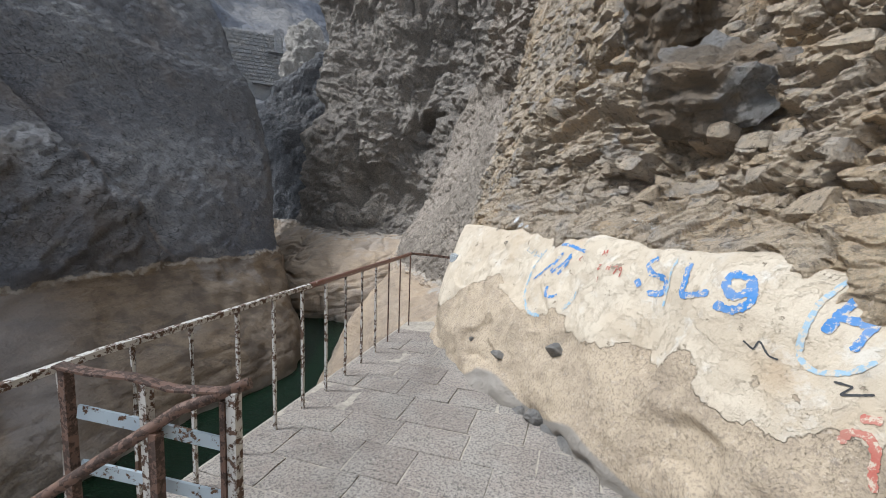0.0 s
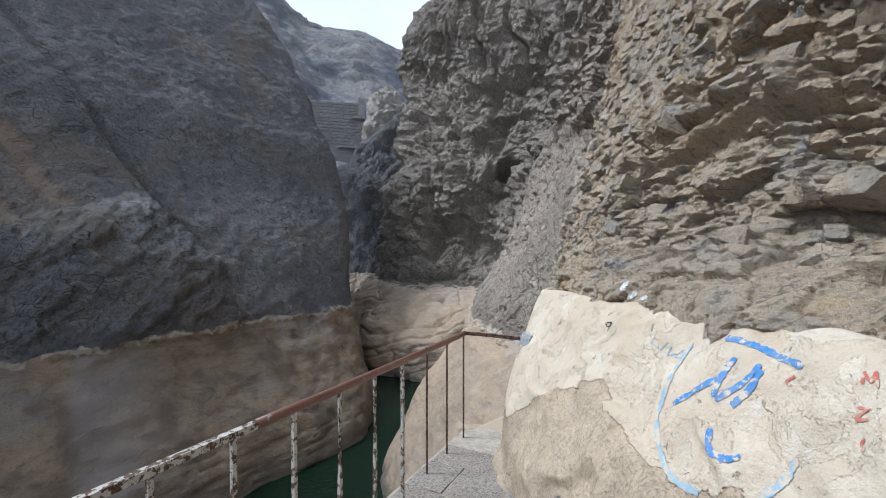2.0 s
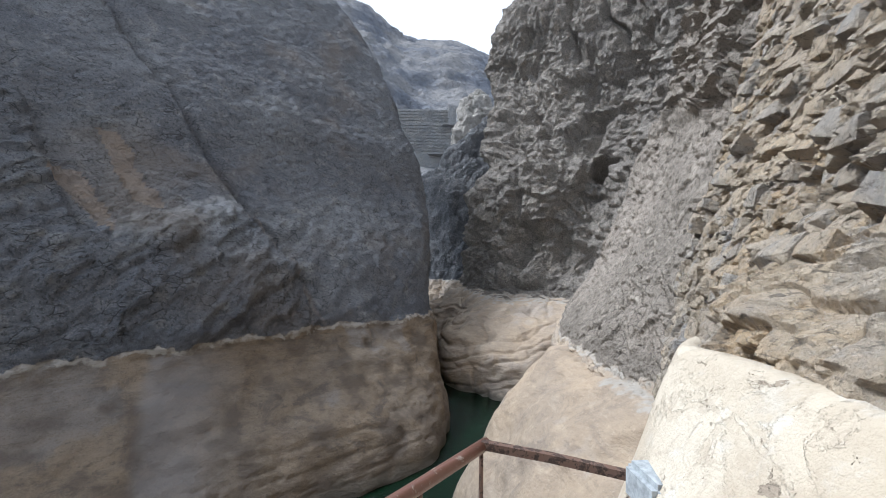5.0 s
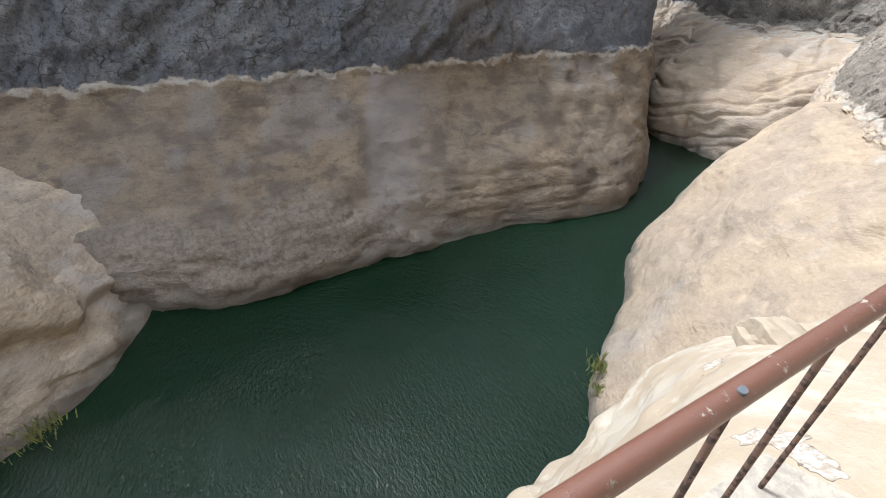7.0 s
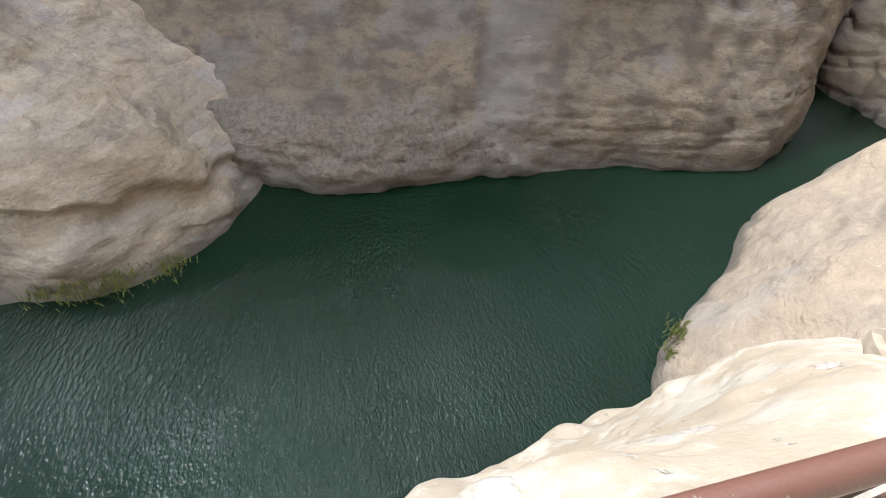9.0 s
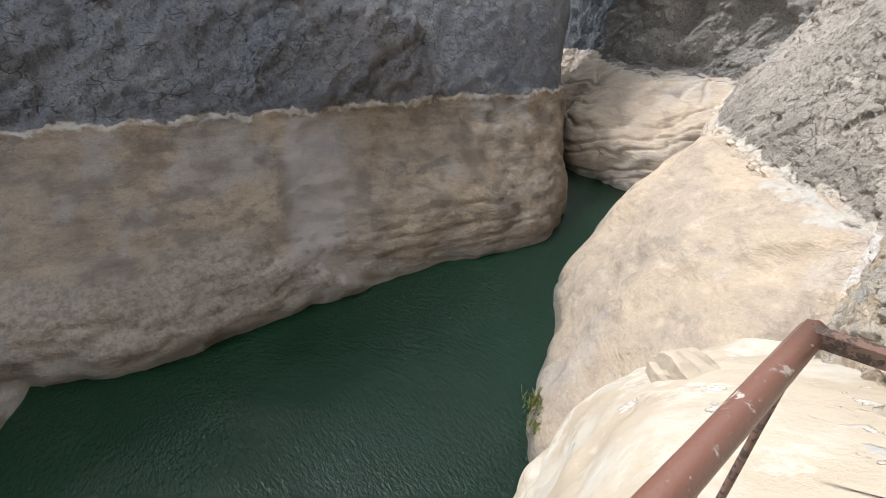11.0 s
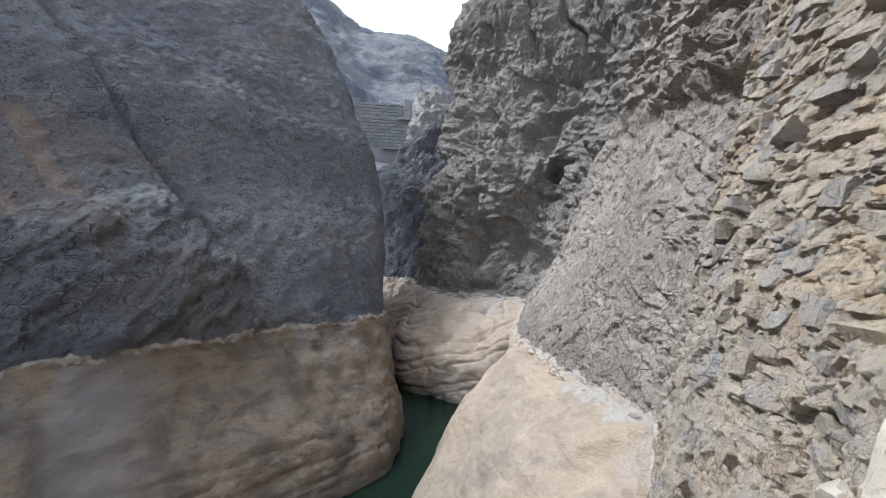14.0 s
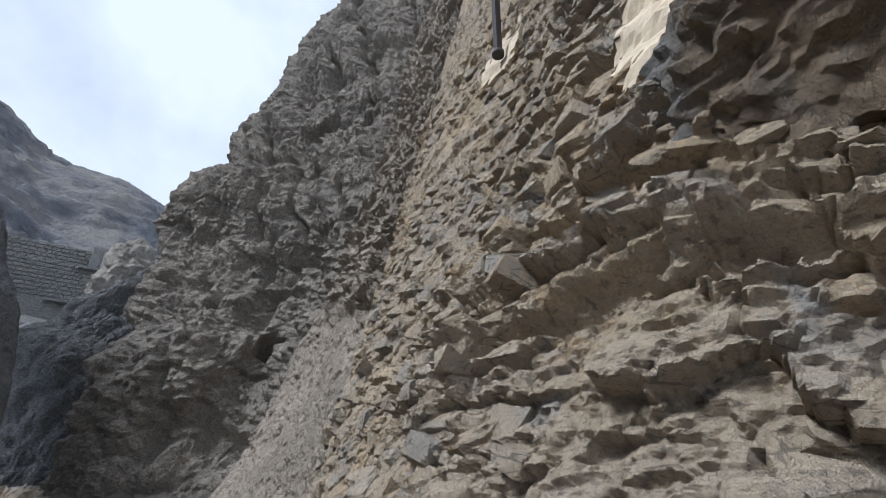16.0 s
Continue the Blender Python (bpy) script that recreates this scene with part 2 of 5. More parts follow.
def lower_rock(n, dirt=1.0):
    """Colour and relief of the silt-coated rock below the flood line."""
    big = n.noise(0.3, 5, 0.6, n.stretch(1, 1, 1.6))
    med = n.noise(1.4, 6, 0.65, n.stretch(1, 1, 2.2, 12))
    fine = n.noise(14, 5, 0.65)
    c = n.mix(n.range(big, 0.35, 0.65), (0.46, 0.37, 0.27), (0.37, 0.31, 0.245))
    c = n.mix(n.range(med, 0.5, 0.75, 0.0, 0.7 * dirt), c, (0.24, 0.195, 0.16))
    c = n.mix(n.range(med, 0.3, 0.48, 0.6, 0.0), c, (0.55, 0.45, 0.33))
    c = n.mix(n.range(n.noise(0.55, 7, 0.68, n.stretch(1, 1, 1.5), 0.8), 0.52, 0.64, 0.0, 0.75 * dirt), c, (0.21, 0.18, 0.155))
    c = n.mix(n.range(n.noise(3.5, 6, 0.7, n.stretch(1, 1, 2.4, 10)), 0.55, 0.68, 0.0, 0.6 * dirt), c, (0.2, 0.17, 0.14))
    c = n.mix(n.range(n.noise(0.25, 4, 0.6, n.stretch(1, 1, 0.35)), 0.56, 0.62, 0.0, 0.6 * dirt), c, (0.42, 0.4, 0.385))
    c = n.mix(n.range(fine, 0.48, 0.7, 0.0, 0.5 * dirt), c, (0.24, 0.205, 0.17))
    bed = n.noise(1.3, 7, 0.7, n.stretch(0.45, 0.45, 3.6, 9, 0, 0), 0.5)
    c = n.mix(n.range(bed, 0.54, 0.6, 0.0, 0.28 * dirt), c, (0.21, 0.175, 0.14))
    c = n.mix(n.range(bed, 0.38, 0.44, 0.22, 0.0), c, (0.58, 0.5, 0.39))
    c = n.mix(n.range(n.noise(5.5, 7, 0.75, n.stretch(0.7, 0.7, 2.2, 9), 0.4), 0.55, 0.64, 0.0, 0.35 * dirt), c, (0.2, 0.165, 0.135))
    c = n.mix(n.range(n.noise(11, 6, 0.75), 0.56, 0.66, 0.0, 0.4), c, (0.6, 0.52, 0.42))
    lump = n.math("ADD", n.noise(1.1, 8, 0.66, n.stretch(1, 1, 1.7)), n.math("MULTIPLY", bed, 0.2))
    return c, lump, fine


def ringed_rock(name, dark, mid, pale, size=1.0, fleck=None, low=1.0, scar=False, pebbles=0.5, relief=1.0, dirt=1.0):
    n = Nodes(name)
    uc, ul, uf, ucr = upper_rock(n, dark, mid, pale, size, fleck, pebbles)
    lc, ll, lf = lower_rock(n, dirt)
    z = n.math("ADD", n.height(), n.range(n.noise(0.7, 5, 0.6), 0.2, 0.8, -0.28, 0.28))
    above = n.range(z, RING - 0.03, RING + 0.05)
    if scar:
        uc = n.mix(n.range(n.attr("fresh"), 0.3, 0.9, 0.0, 0.85), uc, n.mix(n.range(n.noise(0.8, 4), 0.4, 0.6), (0.37, 0.295, 0.235), (0.3, 0.25, 0.21)))
        uc = n.mix(n.math("MULTIPLY", n.attr("shelf"), 0.8), uc, n.mix(n.range(n.noise(2.0, 5), 0.4, 0.62), (0.43, 0.43, 0.43), (0.27, 0.27, 0.275)))
        uc = n.mix(n.range(n.noise(0.13, 3), 0.52, 0.68, 0.0, 0.45), uc, (0.25, 0.2, 0.15))
        blot = n.range(n.noise(0.75, 3, 0.5, n.stretch(1, 1, 1.5)), 0.46, 0.66, 0.0, 0.7)
        lc = n.mix(blot, lc, (0.2, 0.165, 0.135))
        lc = n.mix(n.math("MULTIPLY", n.attr("wash"), 0.65), lc, (0.46, 0.44, 0.43))
        rubble = n.mix(n.range(n.noise(6, 6, 0.75), 0.42, 0.62), (0.55, 0.5, 0.43), (0.3, 0.27, 0.24))
        lc = n.mix(n.math("MULTIPLY", n.attr("apron"), 0.6), lc, rubble)
    # scales the silt's colour; for the far bank this paints in its shade
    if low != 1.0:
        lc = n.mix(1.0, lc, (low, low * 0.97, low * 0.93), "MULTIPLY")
    wet = n.range(n.math("ADD", n.height(), n.range(n.noise(1.5, 4), 0.3, 0.7, -0.15, 0.15)), WATER + 0.15, WATER + 0.65, 0.85, 0.0)
    lc = n.mix(wet, lc, (0.14, 0.125, 0.1))
    crust = n.math("MULTIPLY", n.range(z, RING - 0.22, RING - 0.12), n.math("SUBTRACT", 1.0, above))
    lc = n.mix(n.math("MULTIPLY", crust, n.range(n.noise(2.2, 4), 0.35, 0.55, 0.1, 0.75)), lc, (0.4, 0.375, 0.33))
    stain = n.range(n.math("ADD", n.height(), n.range(n.noise(0.9, 5), 0.2, 0.8, -0.9, 0.9)), RING + 0.5, RING + 1.1, 0.45, 0.0)
    uc = n.mix(stain, uc, tuple(0.55 * x for x in dark))
    c = n.mix(above, lc, uc)
    nb = n.bump(n.mix(above, (0.5, 0.5, 0.5), ul), 0.55 * size * relief, 0.9)
    nb = n.bump(ll, 0.35, 0.8, nb)
    nb = n.bump(n.mix(above, (0.5, 0.5, 0.5), uf), 0.14 * size, 0.9, nb)
    nb = n.bump(lf, 0.03, 0.7, nb)
    nb = n.bump(n.mix(above, (1, 1, 1), ucr), 0.15 * size * relief, 0.8, nb)
    return n.done(c, 0.92, nb, spec=0.2)


# far bank: shade and bluish haze are put into its rock and silt colours
mat_left = ringed_rock("shade_tinted_grey_rock", (0.165, 0.17, 0.186), (0.225, 0.229, 0.238), (0.3, 0.295, 0.284), 0.9, relief=0.55, low=0.52, scar=True, pebbles=0.15)
mat_right = ringed_rock("grey_conglomerate", (0.3, 0.272, 0.24), (0.4, 0.36, 0.31), (0.53, 0.46, 0.38), 0.8, pebbles=0.3)
mat_ramp = ringed_rock("brown_grey_thin_beds", (0.3, 0.262, 0.215), (0.4, 0.345, 0.285), (0.52, 0.45, 0.37), 0.7, pebbles=0.1, relief=0.35)
mat_mid = ringed_rock("dark_conglomerate", (0.16, 0.165, 0.172), (0.23, 0.23, 0.232), (0.32, 0.31, 0.295), 1.0)
mat_tan = ringed_rock("silt_coated_rock", (0.28, 0.245, 0.205), (0.37, 0.32, 0.265), (0.48, 0.415, 0.34), 0.8, low=0.9, dirt=0.5)

mat_nose = ringed_rock("tan_layered_rock", (0.3, 0.25, 0.19), (0.36, 0.29, 0.21), (0.44, 0.36, 0.26), 0.8, low=1.0, dirt=0.8)


def near_rock_material(name, tone_of):
    n = Nodes(name)
    geo = n.nt.nodes.new("ShaderNodeNewGeometry")
    n.tc = geo.outputs["Position"]
    big = n.noise(0.5, 5, 0.6)
    med = n.noise(2.2, 6, 0.65, dist=0.5)
    fine = n.noise(24, 6, 0.7)
    c = n.mix(n.range(big, 0.38, 0.62), (0.56, 0.46, 0.34), (0.68, 0.53, 0.35))
    c = n.mix(n.range(med, 0.55, 0.7), c, (0.45, 0.435, 0.415))
    c = n.mix(n.range(n.noise(1.1, 5, 0.7), 0.52, 0.62, 0.0, 0.85), c, (0.64, 0.47, 0.28))
    c = n.mix(n.range(fine, 0.42, 0.72, 0.0, 0.45), c, (0.2, 0.18, 0.155))
    if tone_of == "object":
        tone = n.nt.nodes.new("ShaderNodeObjectInfo").outputs["Random"]
    elif tone_of == "island":
        tone = geo.outputs["Random Per Island"]
    else:
        tone = n.attr("tone")
    tone = n.range(tone, 0.0, 1.0, 0.0, 0.55 if tone_of == "tone" else 0.9)
    c = n.mix(tone, c, n.mix(n.range(med, 0.4, 0.6), (0.62, 0.52, 0.39), (0.44, 0.405, 0.36)))
    c = n.mix(n.range(n.attr("crack"), 0.3, 1.0, 0.0, 0.75), c, (0.3, 0.21, 0.12))
    c = n.mix(n.range(n.noise(40, 5, 0.75), 0.52, 0.7, 0.0, 0.5), c, (0.68, 0.61, 0.52))
    rift = n.range(n.math("ADD", n.voronoi(4.5, "DISTANCE_TO_EDGE", n.stretch(1, 1, 2.6, 8)), n.range(n.noise(9, 4), 0.35, 0.65, -0.03, 0.05)), 0.0, 0.03, 0.45, 1.0)
    rift = n.math("MAXIMUM", rift, n.range(n.noise(2.7, 4), 0.4, 0.5))
    c = n.mix(rift, (0.13, 0.115, 0.1), c)
    pits = n.range(n.noise(15, 5, 0.7, n.stretch(1, 1, 1.6)), 0.56, 0.64)
    c = n.mix(n.math("MULTIPLY", pits, 0.55), c, (0.17, 0.15, 0.13))
    nb = n.bump(n.noise(5, 8, 0.75, dist=0.4), 0.17, 0.9)
    nb = n.bump(rift, 0.02, 0.6, nb)
    nb = n.bump(pits, 0.025, 0.7, nb)
    nb = n.bump(fine, 0.05, 1.0, nb)
    c = n.mix(n.range(n.noise(60, 4, 0.8), 0.54, 0.6, 0.0, 0.18), c, (0.15, 0.135, 0.115))
    return n.done(c, 0.9, nb, spec=0.25)


mat_near = near_rock_material("bedded_brown_grey_rock", "tone")
mat_block = near_rock_material("broken_rock_block", "object")
mat_rubble = near_rock_material("broken_rock_rubble", "island")


def cream_material():
    n = Nodes("cream_coated_rock")
    big = n.noise(0.7, 5, 0.6)
    fine = n.noise(30, 5, 0.7)
    c = n.mix(n.range(big, 0.35, 0.65), (0.4, 0.335, 0.25), (0.345, 0.28, 0.2))
    c = n.mix(n.range(n.noise(2.2, 5, 0.65), 0.52, 0.66, 0.0, 0.6), c, (0.52, 0.48, 0.41))
    patch = n.range(n.noise(1.0, 5, 0.6), 0.6, 0.63)
    high = n.range(n.height(), -2.6, -1.4)
    c = n.mix(n.math("MULTIPLY", patch, high), c, n.mix(n.range(n.noise(9, 5), 0.4, 0.6), (0.33, 0.31, 0.28), (0.44, 0.37, 0.3)))
    c = n.mix(n.range(fine, 0.5, 0.75, 0.0, 0.4), c, (0.4, 0.33, 0.25))
    c = n.mix(n.range(n.height(), WATER + 0.15, WATER + 0.9, 0.75, 0.0), c, (0.14, 0.125, 0.1))
    c = n.mix(n.range(n.noise(6, 7, 0.75, dist=0.5), 0.56, 0.66, 0.0, 0.5), c, (0.33, 0.28, 0.22))
    white = n.range(n.noise(1.3, 5, 0.6), 0.5, 0.62, 0.0, 0.4)
    c = n.mix(white, c, (0.47, 0.44, 0.385))
    scab = n.range(n.math("ADD", n.noise(3.4, 3, 0.5), n.range(n.noise(14, 4), 0.3, 0.7, -0.04, 0.04)), 0.645, 0.66)
    c = n.mix(n.math("MULTIPLY", scab, high), c, n.mix(n.range(n.noise(30, 5, 0.7), 0.4, 0.6), (0.3, 0.25, 0.2), (0.5, 0.46, 0.4)))
    nb = n.bump(n.noise(1.6, 6, 0.6), 0.07, 0.7)
    nb = n.bump(patch, 0.03, 0.5, nb)
    nb = n.bump(n.math("SUBTRACT", 1.0, scab), 0.03, 0.8, nb)
    nb = n.bump(fine, 0.015, 0.7, nb)
    return n.done(c, 0.9, nb, spec=0.2)


mat_cream = cream_material()


def water_material():
    n = Nodes("green_pool_water")
    a = n.noise(5.5, 3, 0.5, n.stretch(1.0, 2.2, 1, 0, 0, -25), 0.4)
    b = n.noise(13, 2, 0.5, n.stretch(1.0, 1.8, 1, 0, 0, -35), 0.3)
    calm = n.range(n.noise(0.22, 3), 0.35, 0.6, 0.45, 1.0)
    h = n.math("MULTIPLY", n.math("ADD", a, n.math("MULTIPLY", b, 0.45)), calm)
    nb = n.bump(h, 0.06, 0.75)
    c = n.mix(n.range(n.noise(0.15, 3), 0.3, 0.7), (0.003, 0.013, 0.005), (0.005, 0.018, 0.008))
    n.b.inputs["IOR"].default_value = 1.33
    return n.done(c, 0.05, nb, spec=0.3)


mat_water = water_material()


def plaster_material():
    n = Nodes("peeling_cream_plaster")
    coat = n.math("ADD", n.attr("coat"), n.range(n.noise(26, 4, 0.6), 0.2, 0.8, -0.12, 0.12))
    on = n.range(coat, 0.46, 0.54)
    big = n.noise(1.6, 5, 0.6)
    fine = n.noise(60, 5, 0.7)
    cream = n.mix(n.range(big, 0.35, 0.65), (0.63, 0.555, 0.435), (0.56, 0.475, 0.355))
    cream = n.mix(n.range(n.noise(5, 6, 0.7), 0.52, 0.66, 0.0, 0.8), cream, (0.64, 0.6, 0.52))
    cream = n.mix(n.range(n.noise(14, 6, 0.75, dist=0.6), 0.5, 0.62, 0.0, 0.6), cream, (0.46, 0.385, 0.29))
    peel = n.range(n.noise(3.4, 7, 0.7, dist=0.8), 0.5, 0.515)
    cream = n.mix(n.math('MULTIPLY', peel, 0.45), cream, (0.5, 0.42, 0.31))
    cream = n.mix(n.range(n.noise(2.6, 6, 0.7, dist=0.5), 0.56, 0.7, 0.0, 0.5), cream, (0.42, 0.34, 0.25))
    chip = n.range(n.noise(8, 5, 0.7, dist=0.3), 0.64, 0.665)
    cream = n.mix(chip, cream, (0.34, 0.28, 0.21))
    bare = n.mix(n.range(n.noise(3.2, 6, 0.7), 0.4, 0.65), (0.49, 0.4, 0.285), (0.4, 0.325, 0.235))
    bare = n.mix(n.range(fine, 0.47, 0.64, 0.0, 0.65), bare, (0.22, 0.18, 0.14))
    bare = n.mix(n.range(n.noise(18, 5, 0.7), 0.56, 0.68, 0.0, 0.6), bare, (0.26, 0.22, 0.18))
    rusty = n.range(n.noise(0.9, 4, 0.6), 0.56, 0.68, 0.0, 0.5)
    cream = n.mix(rusty, cream, (0.42, 0.29, 0.16))
    bare = n.mix(n.range(n.noise(34, 4, 0.7), 0.55, 0.68, 0.0, 0.6), bare, (0.55, 0.47, 0.37))
    c = n.mix(on, bare, cream)
    c = n.mix(n.range(n.attr("stone"), 0.4, 0.6), c, n.mix(big, (0.26, 0.245, 0.22), (0.34, 0.3, 0.25)))
    nb = n.bump(n.math("SUBTRACT", on, n.math("ADD", n.math("MULTIPLY", chip, 0.5), n.math("MULTIPLY", peel, 0.25))), 0.016, 0.9)
    nb = n.bump(n.noise(9, 7, 0.66), 0.012, 0.5, nb)
    nb = n.bump(fine, 0.011, 1.0, nb)
    return n.done(c, 0.88, nb, spec=0.2)


mat_plaster = plaster_material()


def paver_material():
    n = Nodes("worn_grey_paver")
    info = n.nt.nodes.new("ShaderNodeObjectInfo").outputs["Random"]
    geo = n.nt.nodes.new("ShaderNodeNewGeometry").outputs["Position"]
    speck = n.noise(55, 5, 0.75, geo)
    big = n.noise(2.5, 5, 0.6, geo)
    c = n.mix(n.range(info, 0, 1), (0.275, 0.238, 0.205), (0.325, 0.285, 0.245))
    c = n.mix(n.range(big, 0.4, 0.68, 0, 0.7), c, (0.35, 0.325, 0.285))
    c = n.mix(n.range(speck, 0.45, 0.62, 0.0, 0.85), c, (0.11, 0.103, 0.095))
    c = n.mix(n.range(n.noise(38, 5, 0.75, n.nt.nodes.new("ShaderNodeNewGeometry").outputs["Position"]), 0.56, 0.68, 0.0, 0.7), c, (0.46, 0.43, 0.38))
    nb = n.bump(speck, 0.008, 0.9)
    nb = n.bump(n.noise(14, 5, 0.7, geo), 0.012, 0.6, nb)
    return n.done(c, 0.9, nb, spec=0.25)


mat_paver = paver_material()


def joint_material():
    n = Nodes("pale_mortar")
    c = n.mix(n.range(n.noise(20, 5, 0.7), 0.35, 0.65), (0.42, 0.38, 0.31), (0.3, 0.27, 0.23))
    return n.done(c, 0.95, n.bump(n.noise(70, 4), 0.006, 0.8))


mat_joint = joint_material()


def metal_material(name, paint, rust, cover, scale=30, gloss=0.55):
    n = Nodes(name)
    geo = n.nt.nodes.new("ShaderNodeNewGeometry").outputs["Position"]
    patch = n.noise(scale, 5, 0.7, geo)
    on = n.range(patch, cover, cover + 0.06)
    rc = n.mix(n.range(n.noise(scale * 3, 4, 0.7, geo), 0.35, 0.65), rust, tuple(0.5 * x for x in rust))
    c = n.mix(on, paint, rc)
    nb = n.bump(on, 0.002, 0.8)
    nb = n.bump(n.noise(scale * 6, 4, 0.7, geo), 0.0015, 0.8, nb)
    return n.done(c, n.range(on, 0, 1, gloss, 0.85), nb, spec=0.45)


mat_white_iron = metal_material("flaking_pale_paint_on_iron", (0.47, 0.45, 0.41), (0.12, 0.07, 0.045), 0.49)
mat_rust_iron = metal_material("rusty_iron", (0.15, 0.088, 0.062), (0.085, 0.055, 0.042), 0.47)
mat_pipe = metal_material("brown_painted_pipe", (0.15, 0.072, 0.05), (0.42, 0.34, 0.28), 0.6, 26, 0.36)
mat_blue_iron = metal_material("pale_blue_flaking_iron", (0.45, 0.52, 0.56), (0.16, 0.09, 0.05), 0.55)


def plain(name, color, rough=0.9, scale=30, vary=0.25):
    n = Nodes(name)
    f = n.noise(scale, 5, 0.7)
    c = n.mix(n.range(f, 0.3, 0.7), tuple(x * (1 - vary) for x in color), tuple(min(1, x * (1 + vary)) for x in color))
    return n.done(c, rough, n.bump(f, 0.004, 0.5))


def worn_paint(name, color, under, keep):
    n = Nodes(name)
    patch = n.noise(28, 5, 0.7)
    soft = n.noise(7, 4, 0.6)
    c = n.mix(n.range(soft, 0.3, 0.7, 0.0, 0.5), color, tuple(0.5 * a + 0.5 * u for a, u in zip(color, under)))
    c = n.mix(n.range(patch, keep, keep + 0.08), c, under)
    return n.done(c, 0.85, n.bump(n.noise(50, 4, 0.7), 0.006, 0.8), spec=0.2)


mat_blue = worn_paint("blue_spray_paint", (0.045, 0.19, 0.46), (0.52, 0.46, 0.37), 0.52)
mat_pale_blue = worn_paint("faded_blue_spray_paint", (0.27, 0.4, 0.5), (0.52, 0.46, 0.36), 0.48)
mat_red = worn_paint("red_paint", (0.4, 0.12, 0.09), (0.52, 0.44, 0.34), 0.52)
mat_black = plain("black_marker", (0.05, 0.05, 0.05), 0.8)
mat_chalk = plain("white_paint_scrawl", (0.5, 0.5, 0.48), 0.8, 40, 0.45)


def far_stone(name, a, b, scale):
    n = Nodes(name)
    geo = n.nt.nodes.new("ShaderNodeNewGeometry").outputs["Position"]
    info = n.nt.nodes.new("ShaderNodeObjectInfo").outputs["Random"]
    c = n.mix(n.range(n.noise(scale, 6, 0.7, geo), 0.38, 0.62), a, b)
    c = n.mix(n.range(info, 0, 1, 0, 0.3), c, tuple(0.6 * x for x in a))
    c = n.mix(n.range(n.noise(scale * 9, 5, 0.7, geo), 0.5, 0.7, 0, 0.6), c, tuple(0.45 * x for x in b))
    return n.done(c, 0.95, n.bump(n.noise(scale * 6, 6, 0.7, geo), 0.6 / scale, 0.8), spec=0.1)


mat_dam = far_stone("pale_masonry", (0.33, 0.33, 0.325), (0.4, 0.38, 0.35), 0.5)
# hills: dark blue-grey mottled with pale brown
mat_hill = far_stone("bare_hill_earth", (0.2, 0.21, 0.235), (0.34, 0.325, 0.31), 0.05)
mat_knoll = far_stone("pale_rock", (0.36, 0.34, 0.3), (0.46, 0.42, 0.37), 0.4)


def boulder_material():
    n = Nodes("brown_boulder")
    geo = n.nt.nodes.new("ShaderNodeNewGeometry").outputs["Position"]
    med = n.noise(2.2, 6, 0.65, geo, 0.4)
    fine = n.noise(26, 6, 0.7, geo)
    c = n.mix(n.range(med, 0.4, 0.62), (0.24, 0.2, 0.155), (0.34, 0.265, 0.185))
    c = n.mix(n.range(n.noise(1.2, 4, 0.6, geo), 0.52, 0.66), c, (0.3, 0.29, 0.275))
    c = n.mix(n.range(fine, 0.48, 0.7, 0.0, 0.6), c, (0.15, 0.13, 0.11))
    nb = n.bump(n.noise(3.5, 9, 0.7, geo, 0.5), 0.3, 1.0)
    return n.done(c, 0.9, n.bump(fine, 0.03, 0.9, nb), spec=0.2)


mat_boulder = boulder_material()
mat_grey_stone = far_stone("grey_river_stone", (0.24, 0.235, 0.225), (0.33, 0.31, 0.28), 8.0)
mat_patch = plain("smeared_cream_plaster", (0.56, 0.47, 0.35), 0.9, 7, 0.2)
mat_cement = plain("grey_cement", (0.33, 0.35, 0.355), 0.9, 25, 0.3)
mat_dark_iron = plain("dark_iron", (0.05, 0.045, 0.045), 0.6)
mat_steel = plain("dull_steel", (0.11, 0.125, 0.135), 0.6)
mat_grass = plain("dry_shore_grass", (0.2, 0.22, 0.07), 0.9, 4, 0.5)


# ---- the gorge ----
def shelf_height(y):
    """Level of the broken shelf on the far bank; nearer than it the rough rock goes on up."""
    return 1.75 + 0.28 * (y - 9.3) + 7.0 * (1 - step(6.6, 8.4, y))


def scar_strips(y, z):
    """Two slanting planks of clean rock above the shelf."""
    a = (np.abs(y - 9.25 + 0.45 * (z - 1.9)) < 0.3 + 0.13 * (z - 1.7)) * (z > 1.9) * (z < 4.6)
    b = (np.abs(y - 10.8 + 0.22 * (z - 2.9)) < 0.5) * (z > 3.0) * (z < 7.0)
    return np.maximum(a, b).astype(float)


def apron(p):
    """The rubble-coated foot of the far bank, which ends in a tip at the shore."""
    y, z = p[:, 1], p[:, 2]
    top = np.interp(y, [-4, 2.4, 5.1, 7.4, 8.6, 9.8, 12], [-6.1, -6.0, -5.6, -6.2, -7.0, -7.9, -8.6])
    return 1 - step(-0.2, 0.25, z - top + 0.2 * fbm(p, 1.2, 3, 54))


